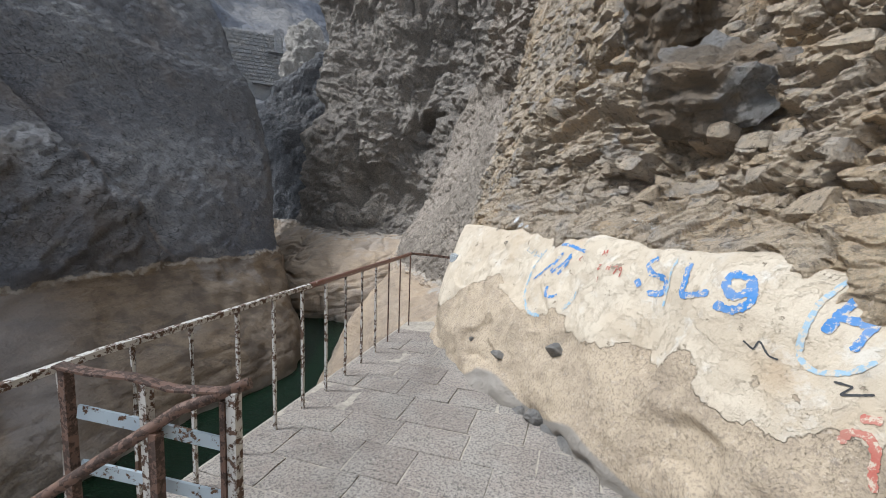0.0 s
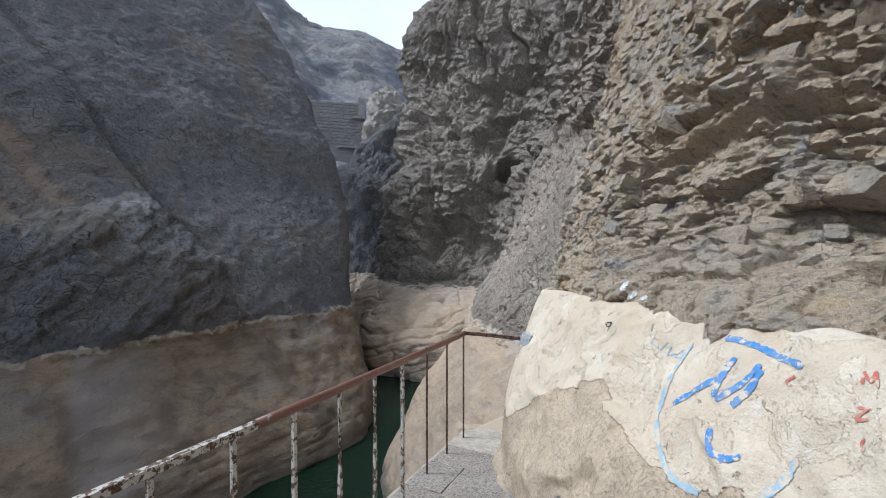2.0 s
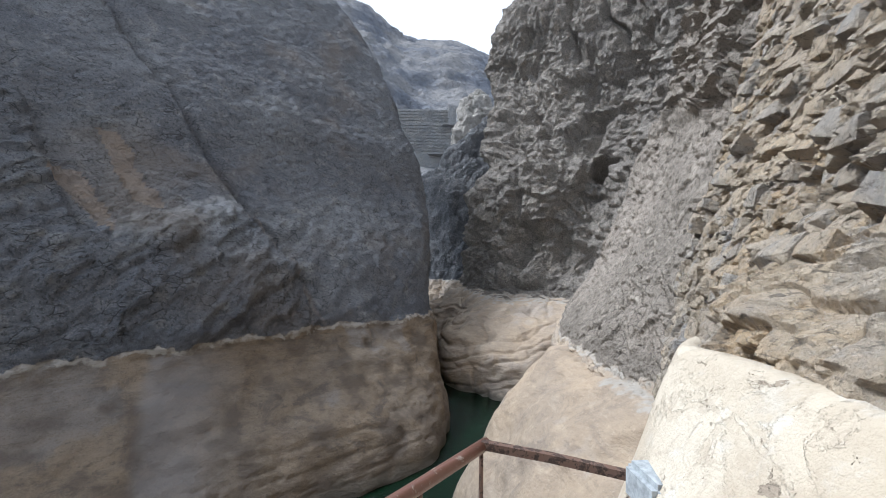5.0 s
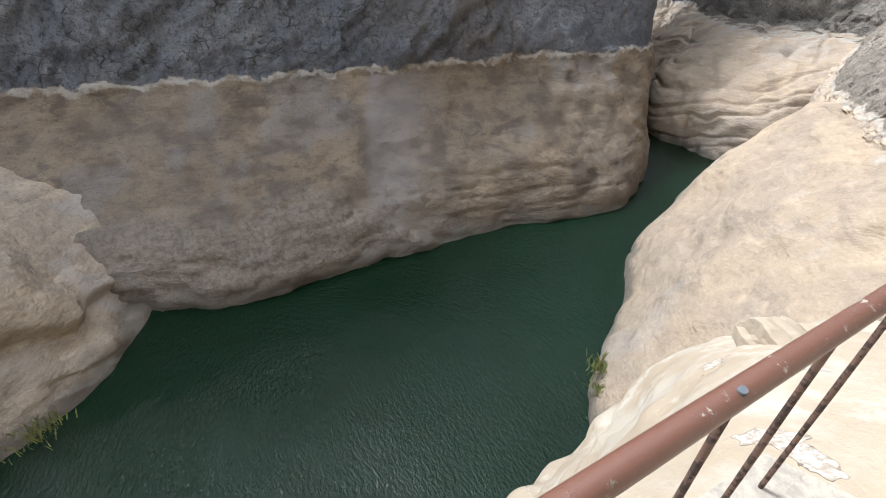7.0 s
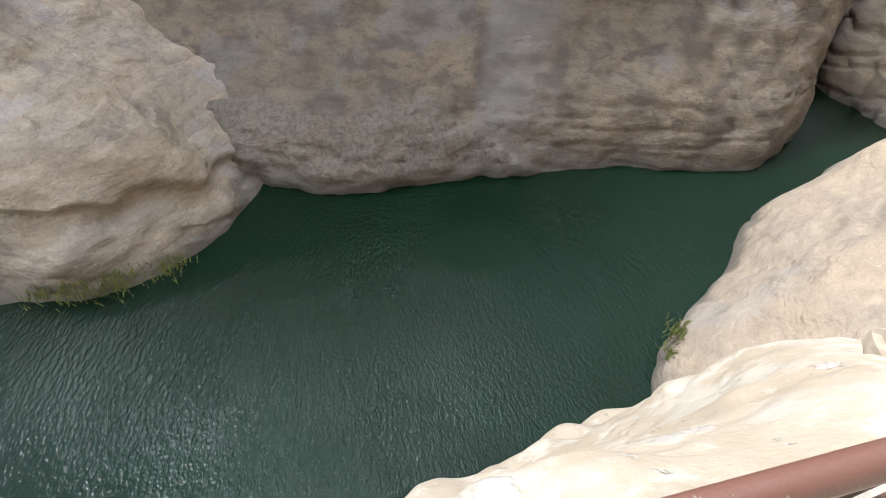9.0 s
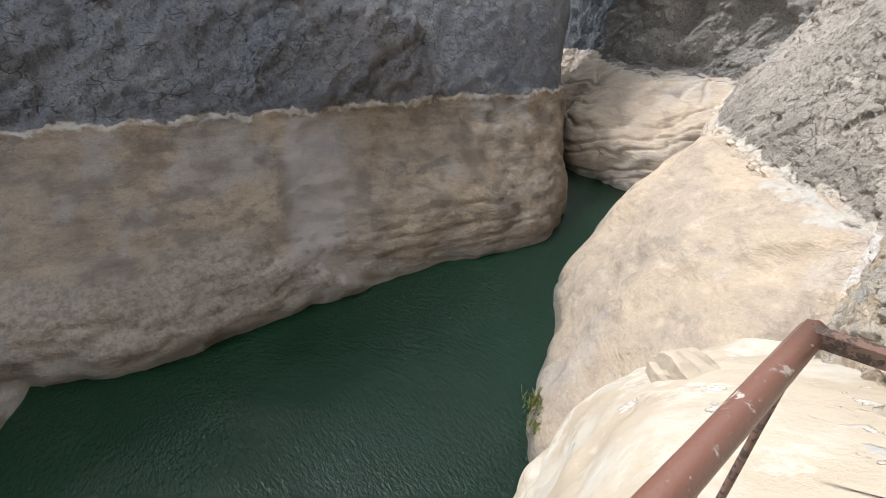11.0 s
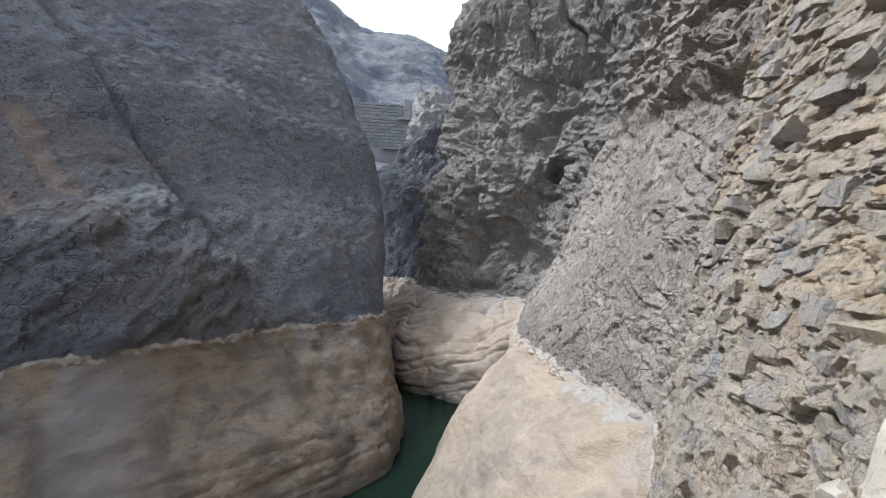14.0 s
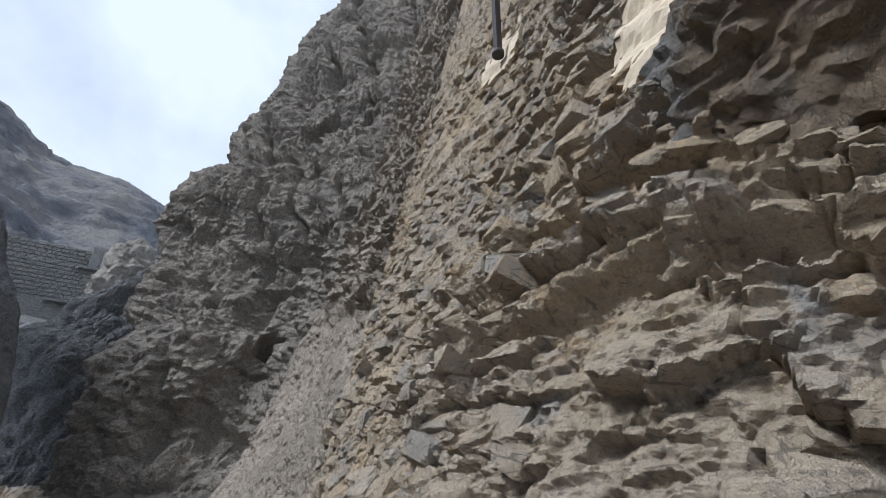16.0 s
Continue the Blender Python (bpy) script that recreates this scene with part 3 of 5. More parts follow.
def left_cliff():
    """The far bank, its colours darkened for shade: a silt-coated foot, the flood line and a tall face that ends in an
    edge where the gorge bends.
    """
    foot = [(-20.5, -34), (-19, -13), (-15.9, -1.2), (-14.6, 4.5), (-14.9, 9.5), (-14.3, 14), (-13.9, 18.2), (-15.0, 21.2)]
    ring = [(-25, -34), (-22.6, -12), (-21.9, -2), (-20.8, 5), (-20.2, 11), (-19.8, 16.5), (-19.3, 21), (-19.6, 24.8)]
    wrap = [(-3.2, 3.4), (-16, 14)]
    edge = [(1.6, -22.4, 27.4), (6.0, -25.9, 31.1), (9.7, -27.7, 32.1), (13.0, -30.3, 32.4), (17.7, -33.7, 33.1), (23.8, -38.4, 33.9), (31.5, -44.5, 33.9), (40, -53, 34.2), (50, -66, 35), (56, -80, 31)]
    steep = (0.45, 0.55, 0.8)
    rows = []
    for z, t in ((-10, -0.1), (-8.1, 0.0), (-6.6, 0.14), (-5.0, 0.52), (-3.7, 0.87), (-2.66, 1.0)):
        r = [(f[0] + t * (g[0] - f[0]), f[1] + t * (g[1] - f[1]), z) for f, g in zip(foot, ring)]
        rows.append(r + [(r[-1][0] + a, r[-1][1] + b, z) for a, b in wrap])
    for z, ex, ey in edge:
        r = []
        for k, (gx, gy) in enumerate(ring):
            w = (k / 7) ** 1.3
            r.append((gx + (ex + 19.6) * (steep[k] if k < 3 else 1.0 + 0.12 * (1 - w)), gy + (ey - 24.8) * w, z))
        rows.append(r + [(r[-1][0] + a, r[-1][1] + b, z) for a, b in wrap])

    def relief(p):
        y, z = p[:, 1], p[:, 2]
        low = 1 - step(RING - 0.4, RING + 0.3, z)
        d = (1 - low) * (0.4 * fbm(p, 9.0, 3, 3) + 0.03 * fbm(p, 1.6, 4, 8, ridged=True) + 0.07 * fbm(p, 0.5, 3, 9))
        wob = 0.16 * fbm(p, 1.2, 3, 40)
        o1, g1, r1 = facets(y + 0.5 * z + wob, z - 0.5 * y + wob, 4.2, 2.2, 460)
        o2, g2, r2 = facets(y + 0.5 * z + wob, z - 0.5 * y + wob, 1.3, 0.6, 470)
        o3, g3, r3 = facets(y + 0.5 * z, z - 0.5 * y, 0.5, 0.26, 480)
        line = (y - 16.9) + 0.3 * (z - RING) + 0.25 * fbm(p, 1.6, 3, 21)
        crest = shelf_height(y) + 0.2 * fbm(p, 1.4, 3, 22)
        left = 1 - step(-0.25, 0.25, line)
        low_slab = left * (1 - step(-0.15, 0.25, z - crest))
        rough = 0.16 + 0.12 * left + 0.72 * low_slab
        d = d + (1 - low) * (0.4 * o1 * (0.18 + 0.82 * low_slab) + 0.24 * o2 * rough + 0.14 * o3 * (0.35 + 0.65 * low_slab))
        # the rough lower slab stands out below a shelf and beside a slanting break
        d = d + (1 - low) * (0.4 * low_slab * step(RING, RING + 2.5, z) + 0.25 * left * step(RING, RING + 3.0, z))
        d = d - (1 - low) * 0.4 * np.exp(-((line - 0.25) / 0.28) ** 2) * step(RING, RING + 2, z)
        # planks of rock have fallen away above the shelf
        d = d - (1 - low) * 0.12 * scar_strips(y + 0.1 * fbm(p, 0.7, 2, 23), z)
        d = d + low * (0.3 * fbm(p * (1, 1, 1.7), 3.2, 3, 50) - 0.14 * np.maximum(0, fbm(p * (1, 1, 1.4), 1.3, 2, 51)) + 0.02 * fbm(p, 0.4, 3, 52))
        under = apron(p)
        bed = np.abs(vnoise(np.stack([y * 0 + 3, y / 5.0, (z + 0.06 * y + 0.08 * fbm(p, 1.0, 2, 56)) / 0.33], 1), 59))
        d = d + low * (0.3 * under - 0.1 * np.exp(-(bed / 0.1) ** 2) * (1 - step(-5.9, -5.2, z)))
        d = d + low * under * 0.09 * facets(y, z, 0.45, 0.3, 490)[0]
        d = d + 0.08 * np.exp(-((z - RING + 0.12) / 0.12) ** 2)
        return d

    g = displaced(rows, 540, 500, relief, 0.75, 0.5)
    q = g.reshape(-1, 3)
    y, z = q[:, 1] + 0.2 * fbm(q, 1.5, 3, 57), q[:, 2] + 0.2 * fbm(q, 1.5, 3, 58)
    shelf = (np.abs(z - shelf_height(y) - 0.3) < 0.42) * (y > 9.2) * (y < 15.2)
    seam = np.exp(-((y - 16.9 + 0.3 * (z - RING) - 0.15) / 0.3) ** 2) * (z > RING) * step(4.5, 2.5, z)
    fresh = np.maximum(scar_strips(y, z), 0.62 * seam)
    wash = step(-0.25, 0.25, y - 8.3 - 0.5 * (z + 5.35)) * (1 - step(0.8, 4.2, y - 8.3 - 0.5 * (z + 5.35))) * (z < RING)
    attrs = (("fresh", fresh), ("shelf", shelf.astype(float)), ("apron", apron(q)), ("wash", wash))
    return tagged(grid_mesh("cliff_left", g, mat_left, attrs), "tall grey cliff, darkened in colour for shade, with a silt-coated foot below a pale flood line", "cliff", kind="structure")


left_cliff()


def conglomerate(p, big=1.2, size=6.0, seed=0, lump=0.35):
    f1, f2, who = cells(p * (1, 1, 0.8) + 0.5 * vnoise(p / 2.0, seed + 3)[:, None], 2.2, seed)
    g1, g2, who2 = cells(p, 0.75, seed + 4)
    return big * fbm(p, size, 4, seed) + lump * (0.8 - f1) * 2.0 + 0.3 * (0.7 - g1) + 0.22 * np.abs(fbm(p, 0.6, 3, seed + 7)) + 0.06 * fbm(p * (1, 1, 2.2), 1.7, 3, seed + 8, ridged=True)


def buttress():
    """The far part of the near bank: lumpy conglomerate below, columns of rock above, up to the skyline."""
    rows = [
        [(-44, 56, -9), (-31, 45, -9), (-27.0, 41.5, -9), (-22, 38.5, -9), (-17, 38.0, -9), (-12, 31, -9), (-6, 24, -9)],
        [(-44, 56, -2.6), (-31, 45, -2.6), (-27.2, 41.5, -2.6), (-22, 37.8, -2.6), (-17, 38.3, -2.6), (-12, 33, -2.6), (-6, 27, -2.6)],
        [(-42, 58, 1.6), (-31, 47, 1.6), (-27.6, 42.6, 1.6), (-21, 41, 1.6), (-16, 41, 1.6), (-11, 35, 1.6), (-5, 29, 1.6)],
        [(-40, 58, 8.6), (-31, 49, 8.6), (-26.8, 42.9, 8.6), (-20.5, 42.5, 8.6), (-15.4, 44, 8.6), (-10, 38, 8.6), (-4, 33, 8.6)],
        [(-39, 62, 13), (-31, 53, 13), (-27.4, 45.8, 13), (-21, 45, 13), (-15.5, 45, 13), (-9, 39, 13), (-3, 35, 13)],
        [(-40, 68, 22), (-34, 59, 22), (-31.0, 51.0, 23), (-23, 49, 22), (-15, 46, 22), (-8, 40, 22), (-2, 36, 22)],
        [(-40, 68, 27), (-34, 59, 27), (-30.5, 50.2, 27.5), (-22.5, 49.5, 27), (-14.5, 46.6, 27), (-7, 41, 27), (-1, 37, 27)],
        [(-37, 70, 33), (-32, 62, 33), (-26.6, 53.6, 33), (-21, 50.5, 33), (-14, 47.2, 33), (-6, 42, 33), (0, 38, 33)],
        [(-36, 72, 42), (-31, 63, 42), (-25.0, 55.6, 42), (-20.0, 51.5, 42), (-13, 48, 42), (-5, 43, 42), (1, 39, 42)],
        [(-34, 74, 50), (-29, 65, 50), (-23.2, 57.0, 50), (-19, 52.5, 50), (-12, 49, 50), (-4, 44, 50), (2, 40, 50)],
        [(-31, 76, 60), (-26, 66, 60), (-20.4, 58.4, 60), (-17, 54, 60), (-11, 50, 60), (-3, 45, 60), (3, 41, 60)],
        [(-22, 78, 73), (-18, 70, 73), (-14.5, 60, 73), (-11, 56, 73), (-8, 52, 73), (-1, 47, 73), (5, 43, 73)],
        [(-14, 90, 78), (-10, 84, 78), (-6, 74, 79), (-4, 68, 79), (-2, 62, 79), (3, 56, 79), (9, 50, 79)],
    ]

    def relief(p):
        x, z = p[:, 0], p[:, 2]
        d = conglomerate(p, 1.5, 7.0, 60, 0.75) + 0.5 * facets(x - 0.3 * z, z + 0.4 * x, 3.0, 2.2, 600)[0] + 0.3 * facets(x, z + 0.3 * x, 1.0, 0.6, 610)[0]
        col = step(17, 22, z + 2 * fbm(p, 6, 2, 66))
        rib = np.abs(vnoise(np.stack([x / 3.4 + 0.05 * z + 0.35 * fbm(p, 5, 3, 65), x * 0, z / 22], 1), 61))
        d = d * (1 - 0.4 * col) + col * (1.0 * rib - 1.3 * np.exp(-((rib) / 0.08) ** 2) + 0.5 * fbm(p * (1, 1, 0.3), 1.6, 4, 69, ridged=True))
        cave = np.exp(-(((x + 15.2) / 1.1) ** 4 + ((z - 8.6) / 0.9) ** 4))
        d = d - 4.5 * cave
        gully = np.exp(-((x + 16.4 + 0.12 * (z - 8) + 0.5 * fbm(p, 3, 2, 68)) / 0.9) ** 2)
        return d - 1.6 * gully * step(9, 12, z) * (1 - step(17, 24, z)) - 0.8 * np.exp(-((x + 22.2 + 0.1 * z) / 0.7) ** 2) * (1 - step(14, 20, z))

    g = displaced(rows, 360, 460, relief, 0.8, 0.75)
    return tagged(grid_mesh("cliff_far", g, mat_right, (), False), "towering grey-brown conglomerate buttress with rock columns and a small cave", "cliff", kind="structure")


buttress()


def middle_rock():
    """The dark spur between the two banks."""
    top = [(-62, 56, 4), (-51, 57.5, 9.5), (-44.5, 58, 17.0), (-40, 62, 21.5), (-36.5, 66, 25.8), (-26, 68, 26)]
    rows = [[(-50, 46, -9), (-38, 43, -9), (-33.5, 44, -9), (-31, 45, -9), (-28, 47, -9), (-23, 50, -9)]]
    for t in (0.1, 0.3, 0.55, 0.8, 1.0):
        rows.append([(a[0] + (b[0] - a[0]) * t ** 0.9, a[1] + (b[1] - a[1]) * t, a[2] + (b[2] - a[2]) * t) for a, b in zip(rows[0], top)])
    rows.append([(b[0] - 4, b[1] + 12, b[2] - 1.0) for b in top])
    rows.append([(b[0] - 6, b[1] + 24, b[2] - 16) for b in top])
    g = displaced(rows, 240, 220, lambda p: conglomerate(p, 1.2, 8, 90, 0.7))
    return tagged(grid_mesh("cliff_middle", g, mat_mid, (), False), "dark lumpy rock spur at the bend of the gorge", "cliff", kind="structure")


middle_rock()


def ramp_cliff():
    """The grey sloping face of the near bank above the flood line, between the buttress and the bedded cliff."""
    rows = [
        [(-17, 40, -10), (-13, 29, -10), (-10.6, 23.8, -10), (-7.3, 19.6, -10), (-3.6, 15.6, -10), (-2.6, 12, -10), (-1.9, 9, -10), (0, 5, -10)],
        [(-17, 40, -4), (-13, 29, -4), (-10.4, 23.6, -4), (-7.1, 19.7, -4), (-3.6, 15.8, -4), (-2.7, 12, -4), (-2.1, 9, -4), (0, 5, -4)],
        [(-16, 40, -2.4), (-12.5, 30, -2.4), (-10.6, 24.6, -2.4), (-7.0, 20.2, -2.4), (-3.7, 16.5, -2.4), (-2.3, 12.5, -2.4), (-1.7, 9, -2.4), (0, 5.5, -2.4)],
        [(-14, 41, 0.2), (-11.5, 32, 0.2), (-10.3, 28.2, 0.2), (-6.6, 21.8, 0.2), (-3.4, 17.4, 0.2), (-1.9, 13.2, 0.2), (-1.3, 9.6, 0.2), (0.2, 6, 0.2)],
        [(-12, 42, 2.7), (-10.5, 33, 2.7), (-9.8, 29.4, 2.7), (-6.2, 23.0, 2.7), (-3.1, 18.4, 2.7), (-1.6, 14, 2.7), (-1.0, 10.3, 2.7), (0.6, 7, 2.7)],
        [(-10, 42, 6.4), (-9.2, 34, 6.4), (-8.8, 30.7, 6.4), (-5.6, 24.6, 6.4), (-2.8, 19.8, 6.4), (-1.2, 15.4, 6.4), (-0.4, 12.0, 6.4), (1.2, 8.6, 6.4)],
        [(-8, 42, 8.6), (-8.0, 35, 8.6), (-7.8, 32.4, 8.2), (-4.9, 26.2, 9), (-2.4, 21, 9), (-0.8, 16.8, 9), (0.2, 13.2, 9), (1.8, 10, 9)],
        [(-6, 42, 13), (-6.6, 37, 13), (-6.9, 34.0, 12.6), (-4.0, 28.0, 13), (-1.8, 22.6, 13), (-0.2, 18.4, 13), (0.9, 14.8, 13), (2.6, 11.6, 13)],
        [(-4, 44, 20), (-5.2, 40, 20), (-5.6, 37, 20), (-2.8, 30.6, 20), (-0.8, 25.4, 20), (0.9, 21, 20), (2.2, 17, 20), (3.8, 13.6, 20)],
        [(-1, 46, 34), (-2.6, 42, 34), (-3.4, 39, 34), (-1.0, 33, 34), (1.0, 28, 34), (2.8, 23.6, 34), (4.2, 19.5, 34), (5.8, 16, 34)],
        [(3, 50, 60), (2, 47, 60), (1, 44, 60), (3, 39, 60), (5, 34, 60), (7, 29, 60), (8.5, 25, 60), (10, 21, 60)],
    ]

    def relief(p):
        s = p[:, 1] * 0.85 - p[:, 0] * 0.5
        w = 0.35 * fbm(p, 1.5, 3, 71)
        hh = p[:, 2] * 0.9 - 0.3 * s + w
        o1, g1, r1 = facets(s + w, hh, 1.1, 0.55, 440)
        o2, g2, r2 = facets(s + w, hh, 0.62, 0.22, 450)
        o3, g3, r3 = facets(s + 0.5 * w, hh, 0.2, 0.12, 455)
        beds = step(0.0, 0.7, p[:, 2] - 5.2 - 0.17 * (p[:, 1] - 17.6) + 0.4 * fbm(p, 2, 2, 77))
        lay, crack, r = blocks(s + w, p[:, 2] - 0.06 * s + 0.5 * w, 0.42, 2.6, 46, 0.0, 0.08)
        some = step(-0.1, 0.5, fbm(p, 3.0, 3, 78))
        return 0.3 * fbm(p, 5.0, 3, 70) + (0.1 + 0.12 * some + 0.15 * beds) * o1 + (0.09 + 0.07 * some) * o2 + 0.03 * o3 + 0.02 * fbm(p, 0.3, 3, 74) - 0.04 * (1 - step(0, 0.1, g1)) + beds * (0.5 * lay - 0.15 * crack + 0.3)

    g = displaced(rows, 500, 440, relief, 0.7, 0.55)
    return tagged(grid_mesh("cliff_ramp", g, mat_ramp, (), False), "grey sloping rock face of broken thin beds", "cliff", kind="structure")


ramp_cliff()

NEAR = [
    [(-2.6, 13.5, -5.5), (-2.8, 9.9, -5.5), (-2.2, 7.4, -5.5), (-1.2, 5.9, -5.5), (0.5, 4.4, -5.5), (1.8, 2.6, -5.5), (2.6, -1, -5.5), (3.2, -8, -5.5)],
    [(-2.3, 13.5, -0.4), (-2.55, 9.9, -0.4), (-1.85, 7.4, -0.4), (-0.9, 5.9, -0.4), (0.5, 4.4, -0.4), (1.5, 2.8, -0.4), (2.4, -1, -0.4), (3.0, -8, -0.4)],
    [(-2.1, 13.5, 0.9), (-2.35, 10.0, 0.9), (-1.6, 7.35, 0.9), (-1.36, 5.86, 0.93), (0.05, 4.12, 0.96), (0.95, 2.8, 1.0), (1.9, -1, 1.05), (2.2, -8, 1.1)],
    [(-2.0, 13.5, 1.2), (-2.3, 10.0, 1.2), (-1.5, 7.35, 1.2), (-1.18, 5.96, 1.16), (0.17, 4.24, 1.16), (1.06, 2.88, 1.2), (2.05, -1, 1.25), (2.4, -8, 1.3)],
    [(-1.9, 13.5, 1.6), (-2.2, 10.0, 1.6), (-1.3, 7.35, 1.6), (-0.85, 6.0, 1.42), (0.45, 4.45, 1.42), (1.3, 2.98, 1.45), (2.3, -1, 1.5), (2.9, -8, 1.5)],
    [(-1.7, 13.6, 2.1), (-2.1, 10.2, 2.1), (-1.05, 7.35, 2.1), (-0.55, 6.0, 2.1), (0.62, 4.6, 2.1), (1.6, 3.0, 2.1), (2.5, -1, 2.1), (3.0, -8, 2.1)],
    [(-1.4, 13.8, 3.0), (-1.9, 10.4, 3.0), (-0.6, 7.4, 3.0), (-0.1, 6.1, 3.0), (0.9, 4.85, 3.0), (1.85, 3.2, 3.0), (2.7, -1, 3.0), (3.1, -8, 3)],
    [(-1.0, 14.4, 5.0), (-1.5, 11.0, 5.0), (0.0, 7.9, 5.0), (0.5, 6.4, 5.0), (1.4, 5.2, 5.0), (2.3, 3.5, 5.0), (3.1, -1, 5), (3.5, -8, 5)],
    [(-0.4, 15.6, 9.0), (-0.9, 12.3, 9.0), (0.6, 8.9, 9.0), (1.2, 7.1, 9.0), (2.0, 5.8, 9.0), (2.9, 4.0, 9.0), (3.7, -1, 9), (4.2, -8, 9)],
    [(0.4, 18, 15), (0.0, 14.8, 15), (1.6, 11, 15), (2.4, 8.8, 15), (3.2, 7.0, 15), (4.2, 5.0, 15), (5, -1, 15), (5.6, -8, 15)],
    [(1.4, 23, 26), (1.4, 19.5, 26), (3.2, 15, 26), (4.2, 12, 26), (5.2, 9.6, 26), (6.2, 7.0, 26), (7.4, -1, 26), (8, -8, 26)],
    [(4, 32, 45), (4, 28, 45), (6, 22, 45), (7, 18, 45), (8, 14.6, 45), (9.4, 11, 45), (11, -1, 45), (12, -8, 45)],
    [(8, 40, 62), (9, 36, 62), (11, 29, 62), (12, 25, 62), (13, 21, 62), (15, 16, 62), (17, -1, 62), (18, -8, 62)],
]


def block_shape(seed):
    """An angular block: the hull of a jittered box with some corners broken off."""
    rng = random.Random(seed)
    bm = bmesh.new()
    for x in (-0.5, 0.5):
        for y in (-0.5, 0.5):
            for z in (-0.5, 0.5):
                j = [rng.uniform(0.55, 1.08) for _ in range(3)]
                if rng.random() < 0.45:
                    for k in range(3):
                        q = [x * j[0], y * j[1], z * j[2]]
                        q[k] *= rng.uniform(0.3, 0.7)
                        bm.verts.new(q)
                else:
                    bm.verts.new((x * j[0], y * j[1], z * j[2]))
    bmesh.ops.convex_hull(bm, input=list(bm.verts))
    bmesh.ops.delete(bm, geom=[v for v in bm.verts if not v.link_faces], context="VERTS")
    bmesh.ops.recalc_face_normals(bm, faces=bm.faces)
    bm.verts.index_update()
    return bm


def cliff_blocks(cliff, p, n, s, h):
    """Loose-looking blocks that stand out of the cliff in rough beds, the nearest of them as parts."""
    rng = np.random.RandomState(77)
    shapes = [block_shape(900 + k) for k in range(14)]
    verts = [np.array([v.co[:] for v in bm.verts]) for bm in shapes]
    faces = [[[v.index for v in f.verts] for f in bm.faces] for bm in shapes]
    meshes = []
    for bm in shapes:
        me = bpy.data.meshes.new("rock_block")
        bm.to_mesh(me)
        bm.free()
        me.materials.append(mat_block)
        meshes.append(me)
    inside = np.nonzero((p[:, 2] > 1.3 - 2.3 * step(6.4, 7.2, p[:, 1])) & (p[:, 2] < 9.0) & (p[:, 1] > 0.3) & (p[:, 1] < 11.5) & (h < 2.0 + 0.9 * np.abs(s + 4.5) + 4.0))[0]
    pick = rng.choice(inside, 26000)
    size = 0.055 + 0.23 * rng.rand(26000) ** 2.3
    order = np.argsort(-size + 0.05 * rng.rand(26000))
    taken = np.zeros((0, 4))
    spare = fbm(p[pick], 1.1, 3, 480)
    joined_v, joined_f, count, base = [], [], 0, 0
    for k in order:
        i = pick[k]
        if spare[k] < -0.25:
            continue
        w = size[k]
        t = w * rng.uniform(0.34, 0.75)
        if len(taken):
            near = (np.abs(taken[:, 0] - s[i]) < 0.42 * (taken[:, 2] + w)) & (np.abs(taken[:, 1] - h[i]) < 0.42 * (taken[:, 3] + t))
            if near.any():
                continue
        taken = np.vstack([taken, (s[i], h[i], w, t)])
        out = Vector(n[i]) if n[i][0] < 0 else -Vector(n[i])
        side = Vector((0.5, -0.87, 0)) - out * out.dot(Vector((0.5, -0.87, 0)))
        side.normalize()
        up = out.cross(side).normalized()
        up = up if up.z > 0 else -up
        turn = Matrix((side, up, side.cross(up))).transposed() @ Matrix.Rotation(radians(rng.uniform(-10, 8)), 3, "Z") @ Matrix.Rotation(radians(rng.uniform(-15, 15)), 3, "Y") @ Matrix.Rotation(radians(rng.uniform(-14, 14)), 3, "X")
        deep = w * rng.uniform(0.6, 1.0)
        centre = Vector(p[i]) + out * (t * rng.uniform(-0.1, 0.3) - 0.34 * deep)
        m = Matrix.Translation(centre) @ turn.to_4x4() @ Matrix.Diagonal((w, t, deep, 1))
        kind = rng.randint(14)
        if p[i][2] < 3.3 and 3.0 < p[i][1] < 8.0 and count < 300 and w > 0.085:
            ob = new("rock_block", meshes[kind])
            ob.parent = cliff
            ob.matrix_world = m
            count += 1
        else:
            a = np.array(m)
            joined_v.append(verts[kind] @ a[:3, :3].T + a[:3, 3])
            joined_f += [[q + base for q in f] for f in faces[kind]]
            base += len(verts[kind])
    me = bpy.data.meshes.new("rock_rubble")
    me.from_pydata(np.concatenate(joined_v).tolist(), [], joined_f)
    me.materials.append(mat_rubble)
    ob = new("rock_rubble", me)
    ob.parent = cliff
    tagged(ob, "small angular blocks standing out of the bedded cliff", kind="stuff")


